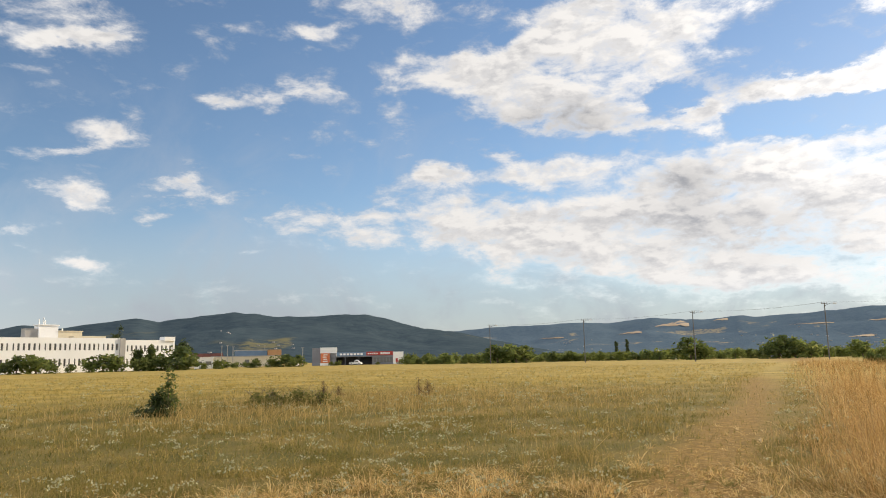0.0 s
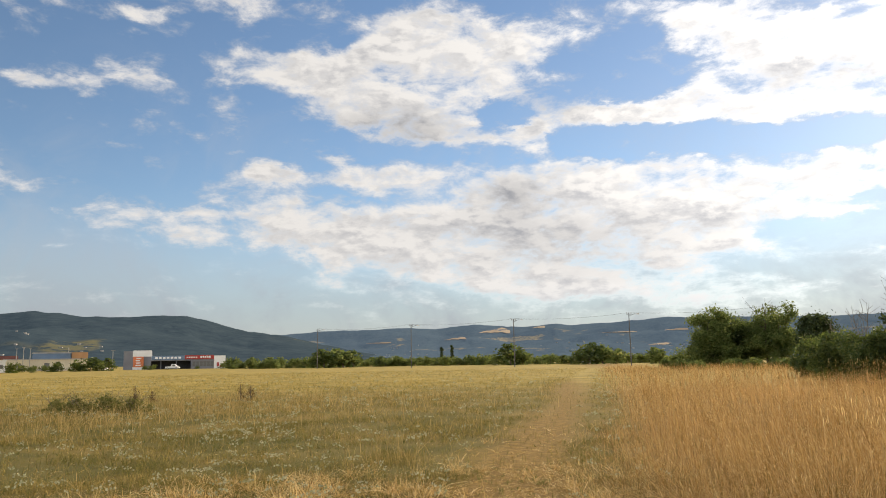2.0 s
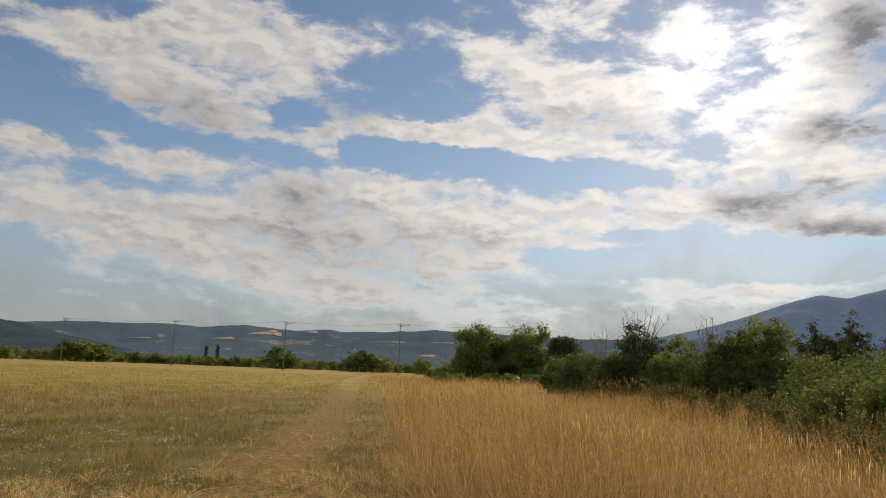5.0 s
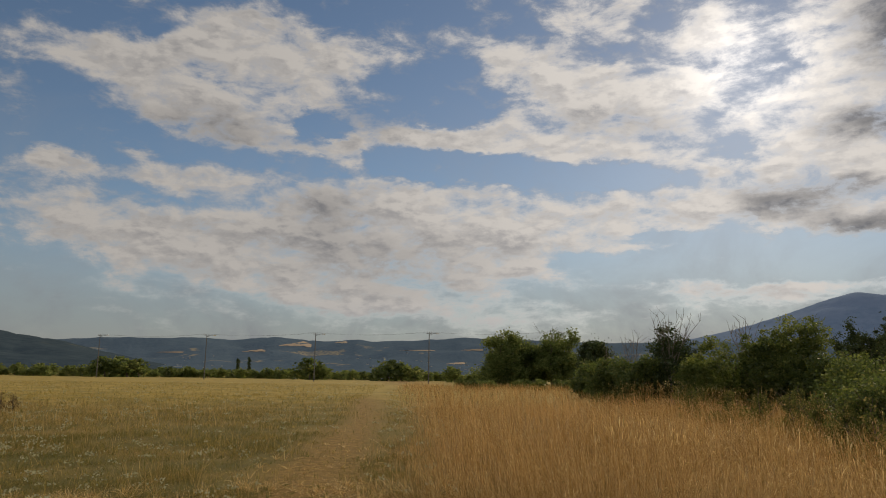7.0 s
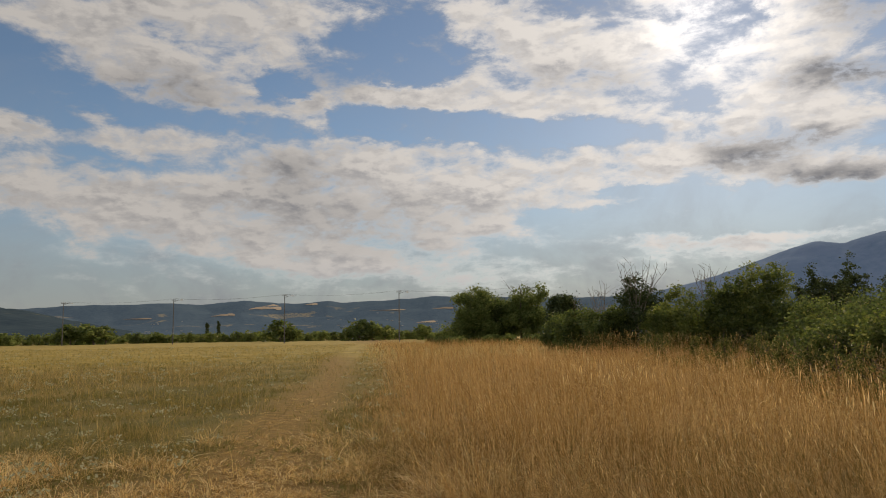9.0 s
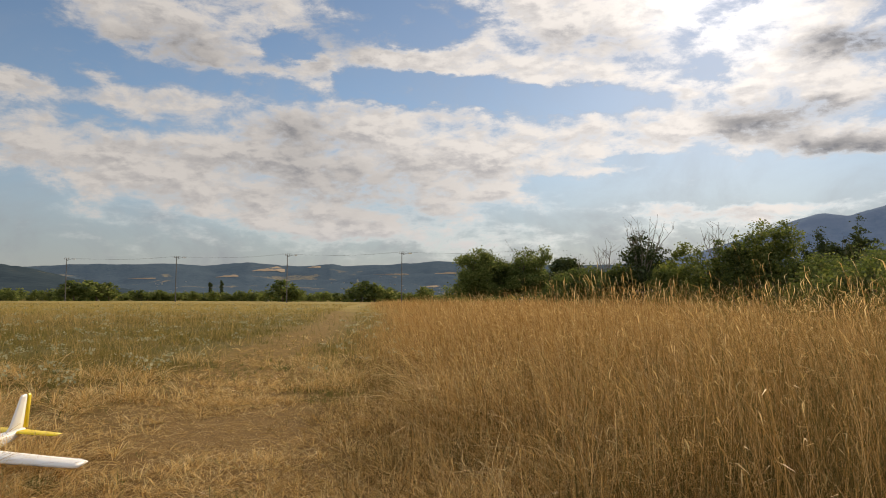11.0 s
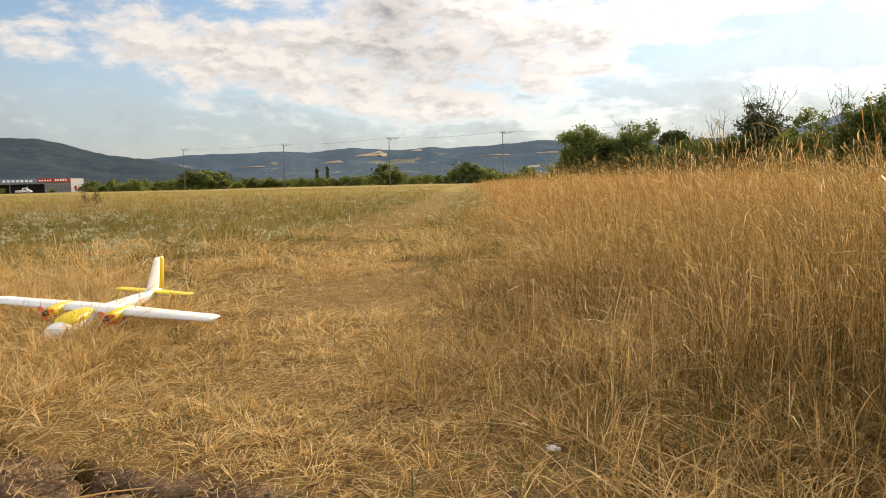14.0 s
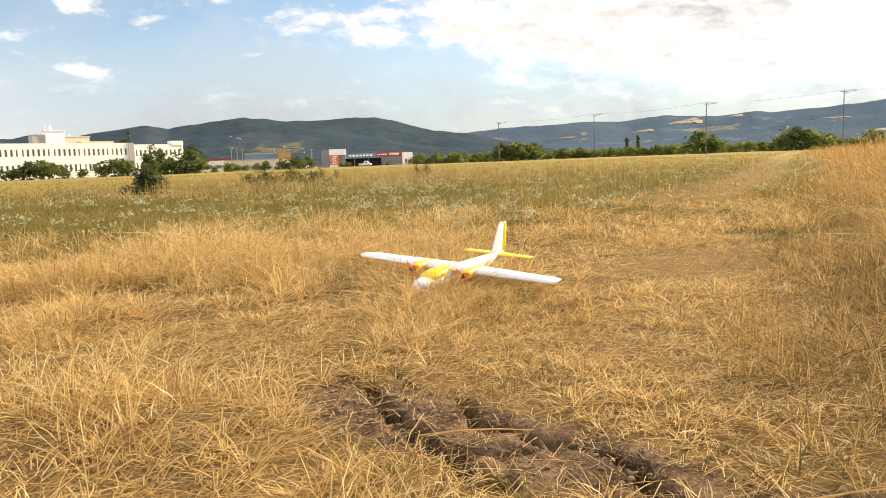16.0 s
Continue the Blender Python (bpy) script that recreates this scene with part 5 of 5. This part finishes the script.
def blade_set(r, x, y, h, lean, width, curl=0.6, k=3, z=None):
    """Bent tapering blades: height h, sideways reach lean * h."""
    n = len(x)
    a = r.uniform(0, 2 * np.pi, n)
    out = np.stack([np.cos(a), np.sin(a), np.zeros(n)], 1)
    side = np.stack([-np.sin(a), np.cos(a), np.zeros(n)], 1)
    b = r.uniform(0, 2 * np.pi, n)
    side = side * np.cos(b * 0.15)[:, None] + np.stack([np.zeros(n), np.zeros(n), np.sin(b * 0.3) * 0.4], 1)
    root = np.stack([x, y, (height_at(x, y) if z is None else z) - 0.01], 1)
    q = np.linspace(0, 1, k)
    pts = root[:, None, :] + out[:, None, :] * (lean * h)[:, None, None] * (q ** 1.6)[None, :, None]
    up = h[:, None] * (q[None, :] - curl * 0.5 * np.minimum(lean, 1.6)[:, None] * q[None, :] ** 2.4)
    pts[:, :, 2] += up
    wid = width[:, None] * (1 - 0.85 * q[None, :] ** 1.5)
    return pts, wid, side


def stuff(name, pieces, mat, label, category):
    v, f = gather(pieces)
    tagged(new(name, quad_mesh(name, v, f, mat)), label, category, kind="stuff")


def build_tall_grass():
    pieces, ears, under = [], [], []
    for r0, r1, dens, wmul, k, full in ((1.2, 5.0, 1500, 0.66, 5, True), (5.0, 9.0, 640, 0.92, 4, True), (9.0, 18.0, 190, 1.7, 3, True), (18.0, 36.0, 55, 2.9, 3, True), (36.0, 110.0, 7.0, 7.0, 3, False)):
        x, y = scatter(rng, r0, r1, dens, 2.0, 78.0)
        t = tall_at(x, y)
        clump = 0.10 + 1.3 * ease(fbm(x, y, 2.2, 111), 0.25, 0.7)
        keep = rng.random(len(x)) < np.clip(t * clump, 0, 1)
        x, y, t = x[keep], y[keep], t[keep]
        n = len(x)
        hmap = 0.52 + 0.34 * fbm(x, y, 0.6, 113) + 0.20 * fbm(x, y, 0.17, 117) + 0.08 * ease(np.hypot(x, y), 6, 14)
        h = hmap * (0.40 + 0.60 * t) * rng.uniform(0.55, 1.15, n)
        lean = np.abs(rng.normal(0.30, 0.42, n)) + 0.45 * (1 - t) * rng.random(n)
        pts, wid, side = blade_set(rng, x, y, h, lean, rng.uniform(0.0022, 0.0038, n) * wmul, 0.5, k)
        # the stand leans in drifts, and single tops nod
        drift, nod = 6.28 * fbm(x, y, 0.5, 119), rng.random(n) ** 3
        for j, s in ((-1, 1.0), (-2, 0.42)):
            pts[:, j, 0] += s * 0.13 * h * np.cos(drift)
            pts[:, j, 1] += s * 0.13 * h * np.sin(drift)
        pts[:, -1, 2] -= 0.16 * h * nod
        # darker, greener blades in one part of the stand
        dark_green = rng.random(n) < 0.45 * np.exp(-((x - 4.3) ** 2 + (y - 2.6) ** 2) / 5.8)
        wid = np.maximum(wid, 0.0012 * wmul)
        pieces.append(ribbons(pts[~dark_green], wid[~dark_green], side[~dark_green]))
        under.append(ribbons(pts[dark_green], wid[dark_green], side[dark_green]))
        # seed heads
        if full:
            m = (rng.random(n) < (0.85 if r1 < 10 else 0.55)) & ~dark_green
            tip, prev = pts[m, -1], pts[m, -2]
            d = tip - prev
            d /= np.linalg.norm(d, axis=1)[:, None]
            ln = rng.uniform(0.03, 0.065, m.sum())
            droop = np.stack([rng.normal(0, 0.5, m.sum()), rng.normal(0, 0.5, m.sum()), -rng.uniform(0.0, 0.9, m.sum())], 1)
            e0 = tip - d * ln[:, None] * 0.2
            e1 = tip + d * ln[:, None] * 0.35
            e2 = e1 + (d + droop * 1.1) * ln[:, None] * 0.55
            ears.append(ribbons(np.stack([e0, e1, e2], 1), np.stack([ln * 0.03, ln * 0.078, ln * 0.02], 1) * min(1.7, wmul ** 0.5), side[m]))
        # leaves low on the stems, coloured dark so the gaps look shaded
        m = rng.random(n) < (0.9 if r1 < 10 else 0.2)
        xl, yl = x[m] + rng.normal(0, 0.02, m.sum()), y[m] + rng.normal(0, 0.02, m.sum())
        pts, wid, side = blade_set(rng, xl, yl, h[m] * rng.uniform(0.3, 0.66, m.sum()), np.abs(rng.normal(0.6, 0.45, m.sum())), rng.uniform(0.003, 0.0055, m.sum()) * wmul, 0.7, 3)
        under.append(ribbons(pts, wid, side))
    # a few taller clumps that stand above the rest
    for az_, d_, h_, n in ((43.8, 9.6, 1.18, 90), (46.5, 11.5, 1.12, 60), (52.0, 10.5, 1.08, 60), (57.0, 9.0, 1.05, 60), (39.5, 15.0, 1.2, 50), (61.0, 8.0, 1.02, 50), (42.5, 38, 1.5, 90), (44.5, 36, 1.6, 90), (46.8, 34, 1.5, 90), (49.0, 33, 1.4, 90), (51.5, 31, 1.4, 80), (54.5, 29, 1.3, 80), (57.5, 22, 1.2, 80), (60.5, 16, 1.2, 70)):
        q = bearing(az_, d_)
        x, y = q.x + rng.normal(0, 0.16 + 0.016 * d_, n), q.y + rng.normal(0, 0.16 + 0.016 * d_, n)
        pts, wid, side = blade_set(rng, x, y, rng.uniform(0.75, 1.0, n) * h_, np.abs(rng.normal(0.25, 0.2, n)), np.full(n, 0.0035 + 0.0001 * d_), 0.5, 4)
        pieces.append(ribbons(pts, np.maximum(wid, 0.002), side))
        tip, low = pts[:, -1], pts[:, -2]
        dd = (tip - low) / np.linalg.norm(tip - low, axis=1)[:, None]
        ears.append(ribbons(np.stack([tip - dd * 0.04, tip + dd * 0.05, tip + dd * 0.10 + np.array([0, 0, -0.02])], 1), np.tile(np.array([0.003, 0.009, 0.002]), (n, 1)), side))
    stuff("tall_grass", pieces, M_TALL, "tall golden dry grass beside the path", "grass")
    stuff("grass_undergrowth", under, M_UNDER, "brownish green leaves low among the tall stems, darkened for shade", "grass")
    stuff("grass_seed_heads", ears, M_STRAW, "pale drooping seed heads over the tall grass", "grass")


def tuft_set(r, x, y, per, h, width, reach):
    """Tussocks: blades that lean out from a common root."""
    n = len(x)
    cx, cy, hh = np.repeat(x, per), np.repeat(y, per), np.repeat(h, per)
    m = n * per
    a = r.uniform(0, 2 * np.pi, m)
    swirl = np.repeat(r.uniform(0, 2 * np.pi, n), per)
    pull = np.repeat(r.uniform(0.0, 0.9, n), per)
    dx, dy = np.cos(a) + pull * np.cos(swirl), np.sin(a) + pull * np.sin(swirl)
    hb = hh * r.uniform(0.45, 1.15, m)
    lean = np.abs(r.normal(reach, 0.45, m))
    rx, ry = cx + dx * 0.018, cy + dy * 0.018
    q = np.array([0.0, 0.45, 0.78, 1.0]) if width < 0.004 else np.array([0.0, 0.6, 1.0])
    root = np.stack([rx, ry, height_at(rx, ry) - 0.008], 1)
    out = np.stack([dx, dy, np.zeros(m)], 1)
    bend = np.stack([-dy, dx, np.zeros(m)], 1) * r.normal(0, 0.25, m)[:, None]
    pts = root[:, None, :] + (out[:, None, :] * (q ** 1.3)[None, :, None] + bend[:, None, :] * (q ** 2)[None, :, None]) * (lean * hb)[:, None, None]
    sag = np.clip(0.30 * lean, 0, 0.85)
    pts[:, :, 2] += hb[:, None] * (q[None, :] - sag[:, None] * q[None, :] ** 2.2)
    pts[:, :, 2] = np.maximum(pts[:, :, 2], root[:, 2:3] + 0.006)
    side = np.stack([-dy, dx, r.normal(0, 0.5, m)], 1)
    side /= np.linalg.norm(side, axis=1)[:, None]
    wid = (r.uniform(0.6, 1.2, m) * width)[:, None] * np.interp(q, [0, 0.45, 0.78, 1], [0.8, 1.0, 0.7, 0.15])[None, :]
    return ribbons(pts, wid, side)


def build_straw():
    """Tussocks of dry straw near by, on and round the path, with loose stalks between them."""
    pieces, green = [], []
    for r0, r1, dens, per, wmul, loose in ((0.9, 3.6, 560, 13, 0.80, 5200), (3.6, 6.5, 400, 12, 1.15, 1300), (6.5, 10.5, 190, 10, 1.75, 400), (10.5, 17.0, 22, 8, 2.7, 60)):
        x, y = scatter(rng, r0, r1, dens)
        t, w, s = tall_at(x, y), worn_at(x, y), np.maximum(soil_at(x, y), crack_at(x, y))
        clump = ease(fbm(x, y, 1.6, 121), 0.30, 0.66)
        near = np.maximum(1 - ease(np.hypot(x - 0.5, y - 1.0) + 5.0 * (fbm(x, y, 0.35, 123) - 0.5), 4.8, 10.5), 0.35 * (w > 0.1))
        keep = rng.random(len(x)) < (0.14 + 0.86 * clump) * (1 - 0.25 * w) * (1 - 0.94 * s) * (1 - 0.7 * t) * (1 - 0.85 * bare_at(x, y)) * (1 - 0.55 * green_foot_at(x, y)) * (1 - 0.45 * verge_at(x, y)) * near
        x, y, w, cl, t = x[keep], y[keep], w[keep], clump[keep], t[keep]
        h = rng.uniform(0.05, 0.14, len(x)) * (0.5 + 0.95 * cl) * (1 - 0.55 * w) * (1 + 1.6 * t) * (1 + 0.6 * ease(np.hypot(x, y), 3.5, 7.0))
        pieces.append(tuft_set(rng, x, y, per, h, 0.0038 * wmul, 1.05))
        x, y = scatter(rng, r0, r1, loose)
        keep = rng.random(len(x)) < (1 - 0.8 * soil_at(x, y)) * (1 - crack_at(x, y)) * (0.35 + 0.65 * fbm(x, y, 3.0, 125)) * (1 - 0.5 * ease(np.hypot(x, y), 8, 14))
        x, y = x[keep], y[keep]
        n = len(x)
        pts, wid, side = blade_set(rng, x, y, rng.uniform(0.006, 0.03, n), rng.uniform(2.5, 7.0, n), rng.uniform(0.0020, 0.0040, n) * wmul, 0.1, 3)
        pts[:, 1] += side * rng.normal(0, 0.010, n)[:, None] + np.array([0, 0, 1.0]) * rng.uniform(0.0, 0.010, n)[:, None]
        pieces.append(ribbons(pts, np.maximum(wid, 0.0016), side))
        xg, yg = scatter(rng, r0, r1, dens * 0.55)
        gmask = 0.45 * green_foot_at(xg, yg) + 0.55 * ease(fbm(xg, yg, 0.9, 131), 0.54, 0.72) * (1 - soil_at(xg, yg)) * (1 - 0.6 * worn_at(xg, yg))
        keep = rng.random(len(xg)) < gmask
        xg, yg = xg[keep], yg[keep]
        green.append(tuft_set(rng, xg, yg, 9, rng.uniform(0.03, 0.09, len(xg)) * (1 + 1.2 * green_foot_at(xg, yg)), 0.0042 * wmul, 0.7))
    # broken bits of straw all over the near ground, on the bare earth too
    x, y = scatter(rng, 1.2, 4.6, 3000)
    keep = rng.random(len(x)) < (1 - crack_at(x, y)) * (1 - 0.45 * soil_at(x, y)) * (0.15 + 0.85 * ease(fbm(x, y, 5.0, 127), 0.35, 0.65))
    x, y = x[keep], y[keep]
    n = len(x)
    pts, wid, side = blade_set(rng, x, y, rng.uniform(0.004, 0.014, n), rng.uniform(1.0, 3.2, n), rng.uniform(0.0016, 0.0032, n), 0.1, 3)
    pts[:, :, 2] += 0.014
    pieces.append(ribbons(pts, np.maximum(wid, 0.0014), side))
    # long loose stalks lying about
    x, y = scatter(rng, 1.2, 4.5, 8)
    n = len(x)
    pts, wid, side = blade_set(rng, x, y, rng.uniform(0.015, 0.05, n), rng.uniform(4, 9, n), rng.uniform(0.003, 0.0045, n), 0.1, 4)
    pieces.append(ribbons(pts, np.maximum(wid, 0.002), side))
    stuff("dry_straw", pieces, M_STRAW, "short trampled yellow straw on the ground", "grass")
    stuff("green_tufts", green, M_GREEN, "small green blades between the straw", "grass")
    for x_, y_, ln, turn in ((1.24, 2.53, 0.36, 12), (0.55, 2.95, 0.30, -6), (1.55, 2.62, 0.18, 40)):
        bm = bmesh.new()
        z_ = float(height_at(np.array([x_]), np.array([y_]))[0])
        tube(bm, [(-ln / 2, 0, 0.0), (-ln / 6, 0.006, 0.012), (ln / 6, 0.0, 0.02), (ln / 2, -0.012, 0.022)], [0.0028, 0.0026, 0.0022, 0.0014], 5)
        me = bpy.data.meshes.new("stalk")
        bm.to_mesh(me)
        bm.free()
        me.materials.append(M_STRAW)
        ob = tagged(new("stalk", me), "long dry grass stalk lying over cracked earth", "stalk", "loose stalks")
        ob.matrix_world = pose(x_, y_, z_ + 0.004, 0, 0, turn)


def dry_patch(x, y):
    """Stands of taller bleached grass in the meadow."""
    a = np.exp(-(((x + 3.0) / 6.5) ** 2 + ((y - 26) / 5.0) ** 2)) + 0.5 * np.exp(-(((x - 4) / 6.0) ** 2 + ((y - 32) / 6.0) ** 2)) + np.exp(-(((x + 7.5) / 3.0) ** 2 + ((y - 22) / 2.0) ** 2)) + 0.8 * np.exp(-(((x + 1) / 3.0) ** 2 + ((y - 36) / 4.0) ** 2))
    return np.clip(a + 0.18 * ease(fbm(x, y, 0.4, 141), 0.60, 0.74), 0, 1)


def build_meadow():
    pieces, outer, tufts, flowers, herbs = [], [], [], [], []
    for r0, r1, dens, wmul in ((4.0, 7.0, 700, 1.3), (7.0, 12.0, 600, 1.75), (12.0, 20.0, 260, 2.6), (20.0, 34.0, 80, 4.2), (34.0, 60.0, 24, 7.0), (60.0, 120.0, 5.0, 13.0)):
        x, y = scatter(rng, r0, r1, dens, -40, 45)
        t, w = tall_at(x, y), worn_at(x, y)
        far = ease(np.hypot(x - 0.5, y - 1.0) + 4.0 * (fbm(x, y, 0.35, 123) - 0.5), 4.8, 9.0)
        keep = rng.random(len(x)) < (1 - t) * (1 - 0.88 * w) * far * (0.15 + 0.95 * ease(fbm(x, y, 1.3, 151), 0.3, 0.7))
        x, y = x[keep], y[keep]
        n = len(x)
        p = dry_patch(x, y)
        h = rng.uniform(0.05, 0.18, n) * (0.4 + 1.2 * fbm(x, y, 0.8, 153))
        pts, wid, side = blade_set(rng, x, y, h, np.abs(rng.normal(0.9, 0.6, n)), rng.uniform(0.003, 0.006, n) * wmul, 0.5, 3)
        bleached = rng.random(n) < dry_at(x, y)
        pieces.append(ribbons(pts[~bleached], wid[~bleached], side[~bleached]))
        outer.append(ribbons(pts[bleached], wid[bleached], side[bleached]))
        sel = rng.random(n) < p * 0.65 + 0.035 * ease(fbm(x, y, 0.9, 157), 0.52, 0.7)
        xs, ys = x[sel] + rng.normal(0, 0.15, sel.sum()), y[sel] + rng.normal(0, 0.15, sel.sum())
        pts, wid, side = blade_set(rng, xs, ys, rng.uniform(0.18, 0.58, len(xs)), np.abs(rng.normal(0.6, 0.5, len(xs))), rng.uniform(0.003, 0.005, len(xs)) * wmul, 0.4, 3)
        tufts.append(ribbons(pts, wid, side))
        # flat white flower heads on thin stems, in drifts
        xf, yf = scatter(rng, r0, r1, min(4.6, dens * 0.02 + 0.06), -40, 30)
        drift = 0.10 + 0.8 * ease(fbm(xf, yf, 0.35, 161), 0.42, 0.70)
        keep = rng.random(len(xf)) < (1 - tall_at(xf, yf)) * (1 - worn_at(xf, yf)) * drift * ease(np.hypot(xf, yf), 6.5, 9)
        xf, yf = xf[keep], yf[keep]
        nf = len(xf)
        per = 11
        hf = rng.uniform(0.10, 0.28, nf)
        cx, cy, cz = (np.repeat(v, per) for v in (xf, yf, hf))
        sc = 0.017 * min(2.2, wmul ** 0.4)
        m = nf * per
        c = np.stack([cx + rng.normal(0, sc * 2.2, m), cy + rng.normal(0, sc * 2.2, m), cz + rng.normal(0, sc * 0.7, m)], 1)
        u = rng.normal(size=(m, 3)) * np.array([1, 1, 0.5])
        u /= np.linalg.norm(u, axis=1)[:, None]
        s2 = np.cross(u, rng.normal(size=(m, 3)))
        s2 /= np.linalg.norm(s2, axis=1)[:, None]
        flowers.append(ribbons(np.stack([c - u * sc * 0.6, c + u * sc * 0.6], 1), np.full((m, 2), sc), s2))
        # broad low herbs under them
        xh, yh = np.repeat(xf, 6) + rng.normal(0, 0.10, nf * 6), np.repeat(yf, 6) + rng.normal(0, 0.10, nf * 6)
        pts, wid, side = blade_set(rng, xh, yh, rng.uniform(0.05, 0.16, nf * 6), np.abs(rng.normal(0.9, 0.5, nf * 6)), rng.uniform(0.006, 0.012, nf * 6) * min(wmul, 3.0) ** 0.6, 0.5, 3)
        herbs.append(ribbons(pts, wid, side))
    stuff("meadow_grass", pieces, M_MEADOW, "thin mixed green and dry meadow grass", "grass")
    stuff("bleached_grass", outer, M_BLEACHED, "bleached yellow grass over the outer field", "grass")
    stuff("dry_tufts", tufts, M_TUFT, "stands of bleached taller grass in the meadow", "grass")
    stuff("white_flowers", flowers, M_FLOWER, "small whitish flower heads scattered in drifts", "flowers")
    stuff("meadow_herbs", herbs, M_GREEN, "dull green herbs under the white flowers", "plants")


def build_verge():
    """Dull knee-high grass between the path and the tall stand."""
    pieces = []
    for r0, r1, dens, per, wmul in ((1.0, 4.0, 380, 12, 1.0), (4.0, 8.0, 230, 11, 1.4), (8.0, 16.0, 40, 8, 2.3)):
        x, y = scatter(rng, r0, r1, dens, 5, 78)
        t = tall_at(x, y)
        keep = rng.random(len(x)) < verge_at(x, y) * (1 - 0.75 * ease(t, 0.6, 1.0)) * (0.3 + 0.9 * fbm(x, y, 1.8, 171))
        x, y, t = x[keep], y[keep], t[keep]
        pieces.append(tuft_set(rng, x, y, per, rng.uniform(0.10, 0.32, len(x)) * (0.55 + 0.75 * t), 0.0031 * wmul, 0.85))
    stuff("verge_grass", pieces, M_VERGE, "bent golden brown grass along the path's edge", "grass")


build_tall_grass()
build_verge()
build_straw()
build_meadow()
